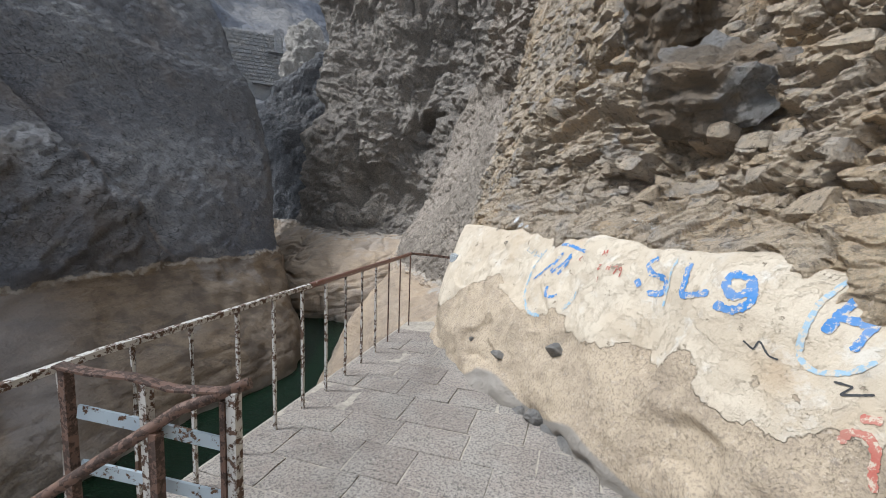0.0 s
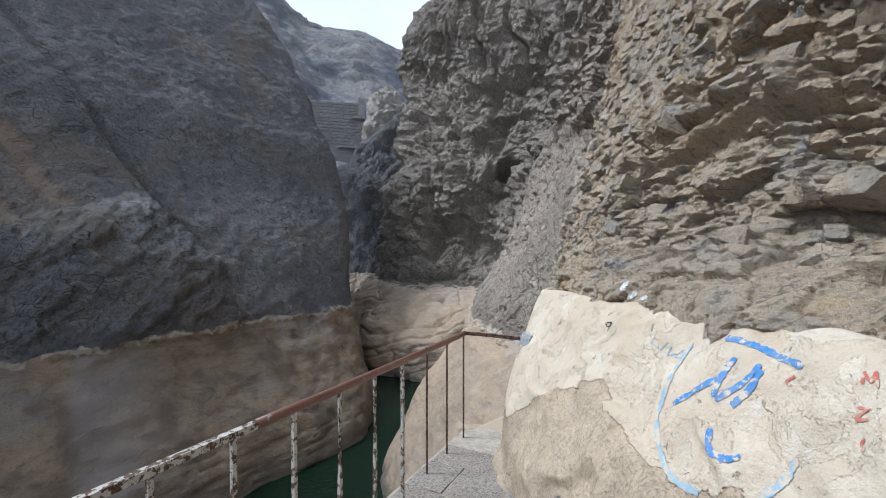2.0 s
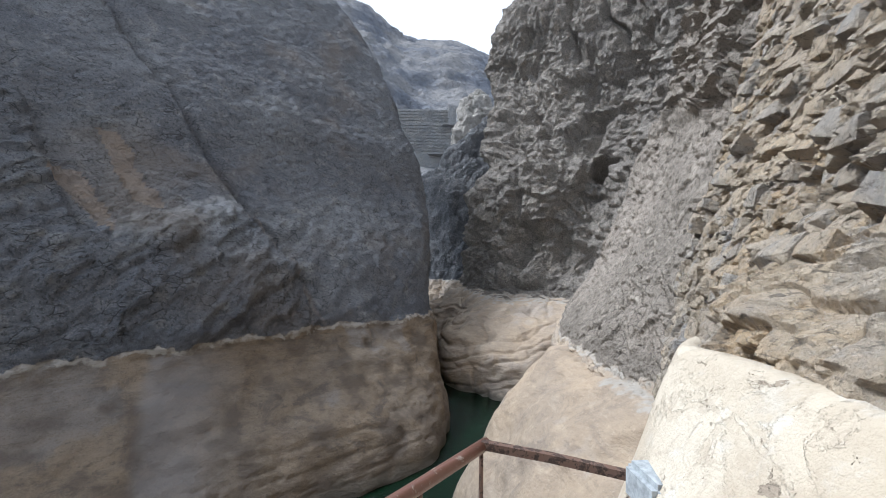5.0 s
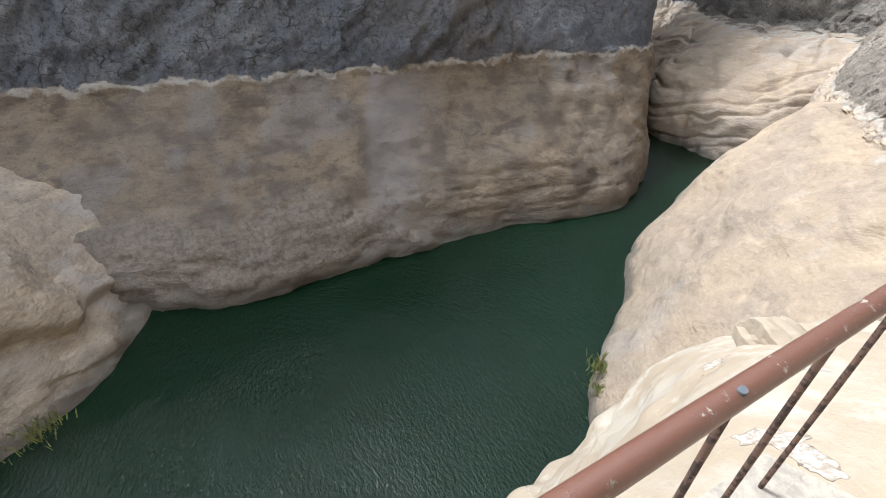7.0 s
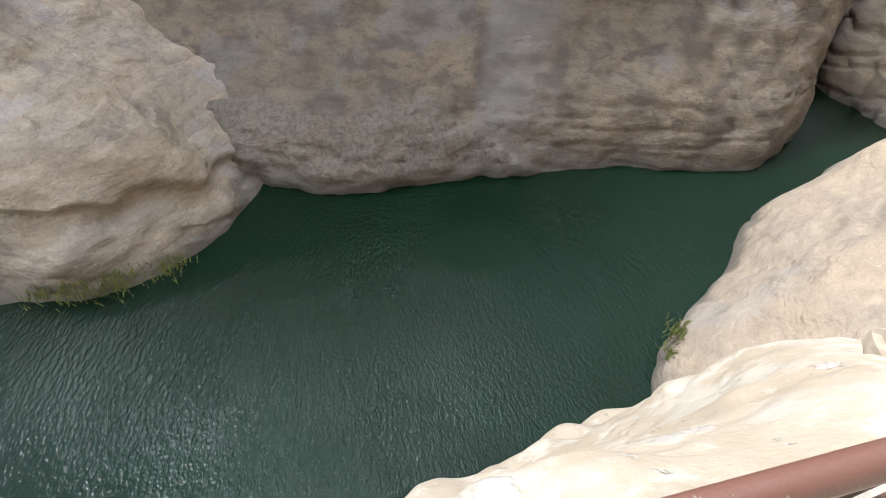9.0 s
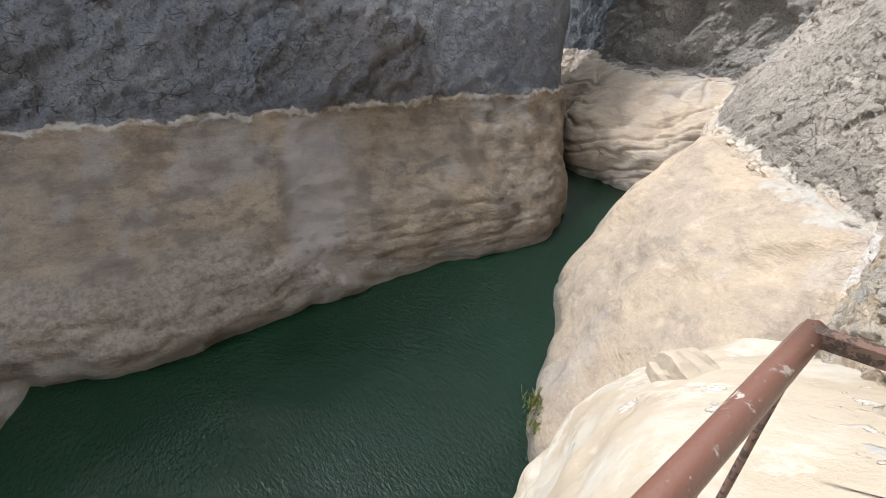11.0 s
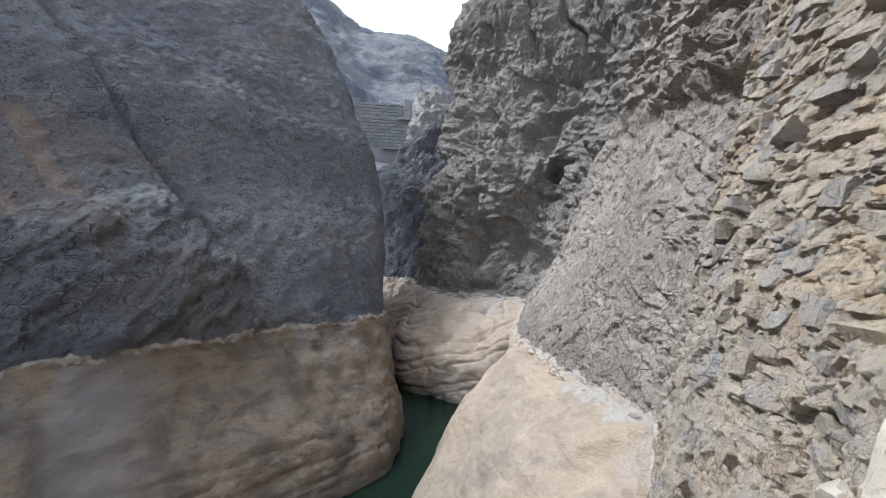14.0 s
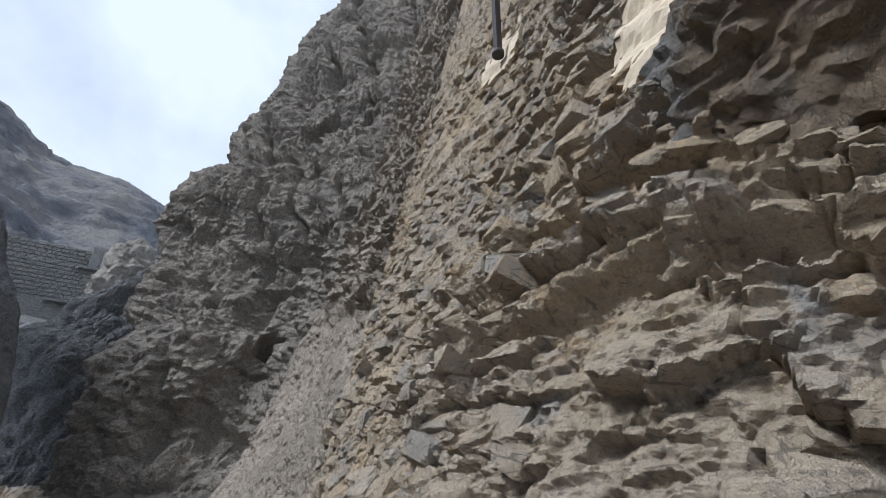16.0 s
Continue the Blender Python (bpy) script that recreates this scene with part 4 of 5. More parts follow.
def near_cliff():
    """The bedded cliff beside the path: broken layers of blocks."""
    g, n = surface(NEAR, 860, 720, 0.45, 0.28)
    p = g.reshape(-1, 3)
    s = p[:, 0] * 0.5 - p[:, 1] * 0.87
    z = p[:, 2]
    w = 0.09 * fbm(p, 0.45, 3, 101)
    hh = z - 0.05 * s + 0.1 * fbm(p, 1.0, 2, 102)
    o0, g0, l0 = facets(s + 2 * w, hh, 0.9, 0.7, 400)
    o1, g1, r1 = facets(s + w, hh + 0.3 * w, 0.33, 0.22, 410)
    o2, g2, r2 = facets(s + w, hh + 0.4 * w, 0.15, 0.1, 420)
    o3, g3, r3 = facets(s, hh, 0.085, 0.055, 430)
    some = step(-0.35, 0.25, fbm(p, 1.6, 2, 108))
    d = 0.16 * fbm(p, 2.6, 3, 100) + 0.13 * o0 + 0.17 * o1 + 0.11 * o2 * (0.5 + 0.5 * some) + 0.045 * o3 + 0.018 * fbm(p, 0.2, 3, 105)
    # a long bed stands out over an open crack
    lip = hh - 2.42 - 0.08 * fbm(p, 0.6, 3, 109)
    reach = step(-6.2, -5.6, s) * (1 - step(-4.3, -3.6, s))
    d = d + reach * (0.12 * step(0.0, 0.05, lip) * (1 - step(0.2, 0.5, lip)) - 0.15 * np.exp(-((lip + 0.05) / 0.05) ** 2))
    c1, c2 = 1 - step(0.0, 0.06, g1), 1 - step(0.0, 0.08, g2)
    d = d - 0.012 * c1
    calm = np.exp(-((z - 1.1) / 0.35) ** 2)
    d = d * (1 - 0.55 * calm) + 0.03 * calm
    d = d * (1 - 0.6 * step(6.4, 7.8, p[:, 1]))
    g = g + n * d.reshape(720, 860, 1)
    ob = grid_mesh("cliff_near", g, mat_near, (("tone", r1), ("crack", np.maximum(c1, 0.6 * c2))), False)
    tagged(ob, "brown-grey cliff of broken bedded rock beside the path", "cliff", kind="structure")
    cliff_blocks(ob, g.reshape(-1, 3), n.reshape(-1, 3), s, hh)
    return ob


near_ob = near_cliff()


def bank_relief(seed, amp=0.35):
    def relief(p):
        q = p * (1, 1, 1.3)
        pits = np.maximum(0, fbm(q, 1.5, 2, seed + 1) - 0.2)
        return amp * fbm(q, 3.4, 2, seed) - 0.3 * pits + 0.05 * fbm(q, 0.7, 3, seed + 3) + 0.012 * fbm(p, 0.4, 2, seed + 5)
    return relief


def slab_rock():
    """The pale slab below the flood line on the near bank."""
    rows = [
        [(-16, 30, -10.5), (-14.6, 25.6, -10.2), (-13.0, 21.0, -10), (-11.6, 17.6, -10), (-8.8, 14.2, -10), (-7.0, 11.4, -10), (-5.6, 9.8, -10), (-3.4, 9.2, -10)],
        [(-16, 30, -9.5), (-14.4, 24.4, -8.3), (-12.9, 20.4, -8.1), (-11.3, 16.9, -8.1), (-8.8, 13.8, -8.1), (-7.2, 11.0, -8.1), (-5.7, 9.7, -8.1), (-3.4, 9.4, -8.1)],
        [(-15, 30, -9.0), (-13.2, 25.4, -7.0), (-12.2, 21.2, -6.2), (-10.5, 17.9, -6.2), (-8.2, 14.9, -6.2), (-6.6, 12.4, -6.2), (-5.2, 10.9, -6.2), (-3.1, 10.5, -6.5)],
        [(-14, 30, -8.4), (-12.0, 26.0, -5.8), (-11.2, 22.4, -4.3), (-9.4, 19.4, -4.3), (-7.1, 16.6, -4.3), (-5.5, 14.6, -4.3), (-4.0, 13.2, -4.3), (-2.7, 12.8, -4.7)],
        [(-13, 30, -8.0), (-11.0, 26.2, -5.0), (-10.4, 23.2, -2.97), (-8.6, 21.0, -2.95), (-6.5, 18.9, -2.95), (-5.0, 17.4, -2.95), (-3.9, 16.4, -2.95), (-3.1, 15.6, -3.2)],
        [(-12, 31, -7.6), (-10.2, 27.0, -4.6), (-9.6, 24.4, -2.97), (-8.0, 22.2, -2.95), (-5.8, 20.0, -2.95), (-4.2, 18.6, -2.95), (-2.9, 17.8, -2.95), (-2.2, 17.0, -3.2)],
    ]
    g = displaced(rows, 360, 260, bank_relief(120, 0.3))
    return tagged(grid_mesh("rock_slab", g, mat_tan), "pale silt-coated rock slab sloping into the water", "rock", kind="structure")


slab_rock()


def bulge_rock():
    """The tan bulge below the buttress, at the head of the pool."""
    rows = [
        [(-34, 34, -10), (-26, 31, -10), (-20.5, 27.5, -10), (-16.5, 26.5, -10), (-13, 28, -10), (-11, 32, -10)],
        [(-34, 35, -8.1), (-26, 32, -8.1), (-20.6, 27.8, -8.1), (-16.6, 26.8, -8.1), (-13, 28.4, -8.1), (-11, 32, -8.1)],
        [(-33, 37, -6.2), (-26, 33.6, -6.2), (-21.0, 28.4, -6.2), (-16.9, 27.4, -6.2), (-13.2, 29.0, -6.2), (-11, 33, -6.2)],
        [(-32, 40, -4.2), (-26, 36.2, -4.2), (-21.4, 30.8, -4.2), (-17.2, 30.0, -4.2), (-13.6, 31.5, -4.2), (-11, 35, -4.2)],
        [(-31, 43, -2.8), (-25.6, 38.8, -2.75), (-21.4, 34.6, -2.72), (-17.6, 34.6, -2.72), (-14.4, 36, -2.72), (-11, 38, -2.72)],
        [(-30, 47, -2.8), (-25.6, 43.0, -2.75), (-21.4, 41.0, -2.72), (-17.6, 41.0, -2.72), (-14.4, 41, -2.72), (-11, 42, -2.72)],
    ]

    def relief(p):
        base = bank_relief(140, 0.4)(p)
        s = p[:, 0] * 0.8 + p[:, 1] * 0.3
        out, crack, r = blocks(s, p[:, 2] - 0.3 * s + 0.3 * fbm(p, 2, 2, 144), 0.8, 2.8, 44, 0.0, 0.2)
        return base + 0.2 * out - 0.09 * crack

    g = displaced(rows, 220, 200, relief)
    return tagged(grid_mesh("rock_bulge", g, mat_tan), "tan silt-coated rock bulge at the head of the pool", "rock", kind="structure")


bulge_rock()


def nose_rock():
    """The rounded nose that runs into the pool from the far bank."""
    rows = [
        [(-20, 3.8, -10), (-15.6, 1.4, -10), (-13.2, 0.7, -10), (-11.6, -0.9, -10), (-10.4, -2.8, -10), (-10.3, -5.2, -10), (-11.5, -9.2, -10), (-12, -20, -10)],
        [(-20, 2.65, -8.1), (-15.4, 0.65, -8.1), (-13.5, 0.2, -8.1), (-11.8, -1.15, -8.1), (-10.6, -2.75, -8.1), (-10.5, -4.95, -8.1), (-11.5, -9.35, -8.1), (-12, -20, -8.1)],
        [(-20, 2, -7), (-15.5, -0.2, -7), (-13.7, -0.5, -7), (-12.2, -1.6, -7), (-11.1, -3.2, -7), (-11, -5.2, -7), (-11.8, -9.6, -7), (-12.2, -20, -7)],
        [(-20.4, -0.1, -5.4), (-16.2, -2.2, -5.4), (-14.6, -2.3, -5.4), (-13.3, -3.2, -5.4), (-12.4, -4.5, -5.4), (-12.2, -6.3, -5.4), (-12.6, -10.3, -5.4), (-13, -20, -5.4)],
        [(-21, -3.2, -3.9), (-17.8, -4.8, -3.9), (-16.4, -5, -3.9), (-15.2, -5.6, -3.9), (-14.3, -6.6, -3.9), (-13.9, -8, -3.9), (-14, -12.2, -3.9), (-14.4, -20, -3.9)],
        [(-22.5, -6.4, -2.4), (-19.6, -7.4, -2.5), (-18.4, -7.6, -2.5), (-17.4, -8, -2.5), (-16.6, -8.6, -2.5), (-16, -9.8, -2.5), (-15.6, -13.6, -2.4), (-16, -20, -2.4)],
        [(-25, -9.6, 0.5), (-22.5, -10.6, -0.5), (-21, -11.1, -0.6), (-20, -11.6, -0.6), (-19, -12.2, -0.6), (-18.4, -13, -0.4), (-17.6, -15.6, 0), (-18, -20, 0)],
    ]
    soft = bank_relief(160, 0.4)

    def relief(p):
        s, h = p[:, 0] * 0.7 + p[:, 1] * 0.7, p[:, 2] + 0.22 * p[:, 1] + 0.25 * fbm(p, 1.6, 3, 165)
        shelf = vnoise(np.stack([s / 6.0, h / 0.9, s * 0 + 2.0], 1), 166)
        return soft(p) + 0.3 * step(-0.15, 0.1, shelf) + 0.16 * facets(s, h, 1.2, 0.5, 495)[0] * step(0.0, 0.5, fbm(p, 1.8, 2, 167))

    g = displaced(rows, 300, 260, relief)
    return tagged(grid_mesh("rock_nose", g, mat_nose), "rounded tan rock nose running into the green pool", "rock", kind="structure")


nose_rock()


def under_path_rock():
    """The pale coated rock that falls from the path's edge to the water."""
    rows = [
        [(-3.6, -16, -10), (-3.8, -6, -10), (-4.0, 0, -10), (-4.2, 3.4, -10), (-4.9, 6, -10), (-5.2, 8.4, -10), (-4.6, 10.4, -10), (-2.6, 12.5, -10)],
        [(-3.4, -16, -6.5), (-3.6, -6, -6.5), (-3.6, 0, -6.5), (-3.85, 3.4, -6.5), (-4.3, 6, -6.5), (-4.9, 8.4, -6.5), (-4.3, 10.4, -6.5), (-2.4, 12.4, -6.5)],
        [(-3.0, -16, -3.6), (-3.2, -6, -3.6), (-3.0, 0, -3.6), (-3.15, 3.4, -3.6), (-3.55, 5.8, -3.6), (-4.2, 8.0, -3.6), (-3.7, 9.9, -3.6), (-2.2, 11.8, -3.6)],
        [(-2.7, -16, -1.7), (-2.8, -6, -1.7), (-2.6, 0, -1.7), (-2.65, 3.4, -1.7), (-2.9, 5.6, -1.7), (-3.4, 7.4, -1.9), (-3.0, 9.0, -2.1), (-1.9, 10.8, -2.2)],
        [(-2.4, -16, -0.75), (-2.4, -6, -0.75), (-2.32, 0, -0.75), (-2.34, 3.4, -0.75), (-2.45, 5.4, -0.8), (-2.75, 6.8, -1.0), (-2.4, 8.2, -1.2), (-1.4, 9.6, -1.3)],
        [(-2.15, -16, -0.5), (-2.15, -6, -0.5), (-2.18, 0, -0.5), (-2.2, 3.4, -0.5), (-2.2, 5.3, -0.5), (-2.1, 6.2, -0.5), (-1.8, 7.3, -0.6), (-1.0, 8.6, -0.7)],
        [(-1.2, -16, -0.48), (-1.2, -6, -0.48), (-1.2, 0, -0.48), (-1.2, 3.4, -0.48), (-1.5, 5.6, -0.3), (-1.5, 6.2, -0.1), (-1.2, 7.0, -0.1), (-0.6, 8.0, -0.2)],
    ]

    def relief(p):
        d = bank_relief(180, 0.14)(p)
        return d * (1 - step(-1.4, -0.6, p[:, 2]) * 0.9)

    g = displaced(rows, 420, 260, relief, 0.7, 0.7)
    return tagged(grid_mesh("rock_under_path", g, mat_cream), "pale coated rock falling from the path to the water", "rock", kind="structure")


under_path_rock()


def pool():
    g = np.zeros((2, 2, 3))
    g[0, 0], g[0, 1], g[1, 0], g[1, 1] = (-40, -40, WATER), (4, -40, WATER), (-40, 50, WATER), (4, 50, WATER)
    return tagged(grid_mesh("water", g, mat_water), "still dark green pool with fine wind ripples", "water", kind="structure")


pool()


def part(name, bm, material, parent, label=""):
    me = bpy.data.meshes.new(name)
    bm.normal_update()
    bm.to_mesh(me)
    bm.free()
    me.materials.append(material)
    ob = new(name, me)
    ob.parent = parent
    if label:
        ob["label"] = label
    return ob


# ---- the distance ----
def hills():
    rows = []
    sky = [(-330, 60, 175), (-230, 105, 140), (-185, 112, 118), (-152, 131, 103), (-140, 144, 91), (-124, 159, 88.5), (-108, 170, 81), (-92, 190, 74), (-40, 240, 80), (60, 260, 90)]
    for t, up in ((0.42, 0.12), (0.6, 0.55), (0.72, 0.72), (0.86, 0.9), (1.0, 1.0), (1.3, 0.95), (2.0, 0.6)):
        rows.append([(x * t, 4 + (y - 4) * t, 1.4 + (z - 1.4) * t * (1.0 if up == 1.0 else min(1.0, up + 0.03))) for x, y, z in sky])
    def relief(p):
        return 3.2 * fbm(p, 40, 5, 300) + 1.2 * fbm(p * (1, 1, 2), 9, 4, 301, ridged=True)
    g = displaced(rows, 300, 200, relief)
    return tagged(grid_mesh("hills", g, mat_hill), "bare hills mottled blue-grey and pale brown beyond the dam", "hill", kind="structure")


hills()


def knoll():
    rows = []
    for k in range(9):
        a = k / 8 * math.pi / 2
        rows.append([(-52.5 + 5.5 * math.cos(a) * math.cos(b), 76 + 5 * math.cos(a) * math.sin(b), 22 + 11.2 * math.sin(a)) for b in np.linspace(0, -math.pi, 9)])
    g = displaced(rows, 90, 70, lambda p: 0.8 * fbm(p, 3, 4, 320) + 0.3 * fbm(p, 0.8, 3, 321, ridged=True))
    return tagged(grid_mesh("rock_knoll", g, mat_knoll), "sunlit pale rock knob beside the dam", "rock", kind="structure")


knoll()


def dam():
    root = tagged(new("dam"), "stepped dam wall of pale grey stone masonry", "dam")
    a, b = Vector((-82, 69.2, 0)), Vector((-59, 90, 0))
    along = (b - a).normalized()
    back = Vector((-along.y, along.x, 0))
    if back.dot(Vector((-70, 80, 0))) < 0:
        back = -back

    def wall(u0, u1, z0, z1, depth, batter):
        bm = bmesh.new()
        vs = []
        for u, z, o in ((u0, z0, 0), (u1, z0, 0), (u1, z1, batter), (u0, z1, batter)):
            vs.append(bm.verts.new(a + along * u + back * (o + depth) + Vector((0, 0, z))))
        for u, z in ((u0, z0), (u1, z0), (u1, z1), (u0, z1)):
            vs.append(bm.verts.new(a + along * u + back * (depth + 6) + Vector((0, 0, z))))
        for f in ((0, 1, 2, 3), (7, 6, 5, 4), (3, 2, 6, 7), (0, 3, 7, 4), (1, 5, 6, 2), (0, 4, 5, 1)):
            bm.faces.new([vs[k] for k in f])
        bmesh.ops.recalc_face_normals(bm, faces=bm.faces)
        return bm

    part("upper_wall", wall(0, 23.5, 27, 34.6, 1.6, 1.6), mat_dam, root)
    part("lower_wall", wall(8, 31, 14, 30.4, 0.0, 1.2), mat_dam, root)
    part("buttress", wall(21.6, 23.0, 29.8, 35.2, 1.0, 0.4), mat_dam, root)
    part("ledge", wall(20.2, 31, 30.2, 30.6, -0.5, 0.0), mat_dam, root)
    part("ledge", wall(17, 31, 23.2, 23.7, -0.9, 0.0), mat_dam, root)
    me = bpy.data.meshes.new("stone")
    bm = bmesh.new()
    bmesh.ops.create_cube(bm, size=1.0)
    for v in bm.verts:
        if v.co.y < 0:
            v.co.x *= 0.86
            v.co.z *= 0.82
    bm.to_mesh(me)
    bm.free()
    me.materials.append(mat_dam)
    rng = random.Random(8)
    turn = math.atan2(along.y, along.x)
    n = 0
    for row in range(14):
        z = 24.1 + row * 0.76
        upper = z > 30.4
        u = 6.5 + rng.uniform(0, 1) + (0 if upper else (30 - z) * 0.9)
        stop = 21.0 if upper else 28
        while u < stop and n < 300:
            w = rng.uniform(0.85, 1.6)
            o = (1.6 + 1.6 * (z - 27) / 7.6) if upper else 1.2 * (z - 14) / 16.4
            pos = a + along * (u + w / 2) + back * (o - 0.02) + Vector((0, 0, z + 0.36))
            st = new("stone", me)
            st.parent = root
            st.location = pos
            st.rotation_euler = (0, 0, turn)
            st.scale = (w - 0.08, rng.uniform(0.28, 0.5), 0.66)
            u += w
            n += 1
    return root


dam_thing = dam()


# ---- the path ----
FLOOR = -0.36
WALL_FOOT = [(-1.78, 5.6), (-1.67, 5.03), (-1.28, 4.27), (-0.81, 3.75), (-0.33, 3.32), (0.17, 2.75), (0.75, 1.95), (1.15, 0.9), (1.4, -1.0), (1.6, -4.0)]
WALL_TOP = [(-1.57, 5.94), (-1.4, 5.67), (-0.75, 4.92), (-0.3, 4.42), (0.05, 3.98), (0.5, 3.3), (1.15, 2.35), (1.55, 1.1), (1.8, -1.0), (2.0, -4.0)]


def plaster_wall():
    """The low leaning wall of rock with a coat of peeling plaster."""
    rows = []
    for t, z, out in ((-0.05, -0.7, 0.0), (0.0, -0.4, 0.0), (0.12, -0.1, 0.05), (0.4, 0.25, 0.09), (0.75, 0.6, 0.06), (0.95, 0.85, 0.02), (1.0, 0.93, -0.03), (1.08, 0.91, -0.06), (1.25, 0.6, -0.2)):
        r = []
        for k, (f, g) in enumerate(zip(WALL_FOOT, WALL_TOP)):
            dx, dy = g[0] - f[0], g[1] - f[1]
            l = math.hypot(dx, dy)
            r.append((f[0] + dx * t - dx / l * out, f[1] + dy * t - dy / l * out, z + 0.022 * min(k, 6) * max(0, t)))
        # the far end turns back to the cliff
        a = r[0]
        rows.append([(a[0] + 1.0, a[1] + 1.6, a[2]), (a[0] + 0.32, a[1] + 0.85, a[2]), (a[0] + 0.02, a[1] + 0.3, a[2])] + r)
    g, n = surface(rows, 600, 200)
    p = g.reshape(-1, 3)
    z = p[:, 2]
    s = -p[:, 0] * 0.6 + p[:, 1] * 0.8
    lump = 0.07 * fbm(p, 0.9, 3, 200) + 0.022 * fbm(p, 0.25, 3, 203) - 0.05 * step(0.35, 0.6, fbm(p, 0.5, 2, 204)) * (1 - step(0.45, 0.8, z))
    lump = lump * (1 - 0.85 * step(4.7, 5.3, p[:, 1]))
    coat = step(0.0, 0.5, (z - 0.47 - 0.17 * step(2.3, 3.1, p[:, 1])) * 1.7 + 0.6 * fbm(p, 0.8, 3, 206) + 0.12 * fbm(p, 0.14, 3, 207) + 0.25 + 1.6 * step(4.5, 5.0, p[:, 1]))
    f1, f2, who = cells(p, 0.42, 210)
    foot = 1 - step(-0.36, -0.14, z + 0.18 * fbm(p, 0.7, 2, 211))
    stone = foot * (1 - step(4.4, 4.9, p[:, 1]))
    d = lump + 0.014 * coat + 0.2 * foot * (0.6 - f1)
    g = g + n * d.reshape(200, 600, 1)
    ob = grid_mesh("wall_plaster", g, mat_plaster, (("coat", coat), ("stone", stone)))
    return tagged(ob, "low leaning rock wall with peeling cream plaster and graffiti", "wall", kind="structure")


wall_ob = plaster_wall()


def tube(points, radius, sides=10, flat=None, cap=True):
    """A pipe or bar along points; flat gives (width, thickness) of a flat bar."""
    bm = bmesh.new()
    pts = [Vector(p) for p in points]
    rings = []
    for i, p in enumerate(pts):
        d = (pts[min(i + 1, len(pts) - 1)] - pts[max(i - 1, 0)]).normalized()
        a = d.cross(Vector((0, 0, 1)))
        a = a.normalized() if a.length > 1e-3 else Vector((1, 0, 0))
        b = d.cross(a).normalized()
        ring = []
        for k in range(sides):
            if flat:
                c = ((-1, -1), (1, -1), (1, 1), (-1, 1))[k]
                ring.append(bm.verts.new(p + a * c[0] * flat[0] / 2 + b * c[1] * flat[1] / 2))
            else:
                t = 2 * math.pi * k / sides
                r = radius * (1 + 0.05 * math.sin(7 * i + 3 * k))
                ring.append(bm.verts.new(p + a * math.cos(t) * r + b * math.sin(t) * r))
        rings.append(ring)
    for r0, r1 in zip(rings[:-1], rings[1:]):
        for k in range(sides):
            bm.faces.new((r0[k], r0[(k + 1) % sides], r1[(k + 1) % sides], r1[k]))
    if cap:
        bm.faces.new(rings[0][::-1])
        bm.faces.new(rings[-1])
    bmesh.ops.recalc_face_normals(bm, faces=bm.faces)
    for f in bm.faces:
        f.smooth = not flat and len(f.verts) == 4
    return bm


def railing():
    root = tagged(new("railing"), "rusty iron railing with flaking pale posts along the path edge", "railing")
    root.location = (-2.07, 3.3, FLOOR)
    o = root.location

    def at(x, y, z):
        return (x - o[0], y - o[1], z - o[2])

    def rail_z(y):
        return min(0.612, 0.58 + 0.0125 * (5.3 - y))

    def rail_x(y):
        return -2.052 - 0.042 * (y - 3.5) if y > 3.5 else -2.052

    part("top_rail", tube([at(rail_x(y), y, rail_z(y) + 0.004 * math.sin(2.2 * y)) for y in np.arange(3.0, 5.35, 0.18)], 0.023, 16), mat_pipe, root, "thick brown-painted pipe worn to pale metal in spots")
    part("top_rail", tube([at(rail_x(y), y, rail_z(y) + 0.004 * math.sin(2.2 * y) - 0.05 * max(0, 1.4 - y)) for y in np.arange(-1.2, 3.05, 0.2)], 0.0, 4, (0.034, 0.03)), mat_white_iron, root, "square rail with worn white paint and rust")
    ys = [5.305, 4.945, 4.583, 4.22, 3.887, 3.548, 3.22, 2.89, 2.56, 2.22, 1.88, 1.55, 1.24, 0.9, 0.56]
    for k, y in enumerate(ys):
        dark = k in (0, 1, 2)
        x = rail_x(y)
        if dark:
            bm = tube([at(x, y, FLOOR - 0.05 + 0.0485 * i) for i in range(21)], 0.0085, 8)
        else:
            bm = tube([at(x + 0.003 * math.sin(k), y, FLOOR - 0.03), at(x + 0.002, y, 0.1), at(x, y, rail_z(y) - 0.005)], 0.0, 4, (0.02, 0.02))
        part("post", bm, mat_rust_iron if dark else mat_white_iron, root, "rusted ribbed bar" if dark else "")
    part("cross_bar", tube([at(-2.128, 5.305, 0.585), at(-1.9, 5.42, 0.565), at(-1.6, 5.56, 0.53), at(-1.3, 5.7, 0.49)], 0.0, 4, (0.03, 0.03)), mat_rust_iron, root, "thin rusted bar fixed to the wall")
    bm = tube([at(-2.09, 4.565, 0.605), at(-2.088, 4.562, 0.618)], 0.0075, 8)
    part("bolt", bm, mat_steel, root, "steel bolt head")
    return root


railing()


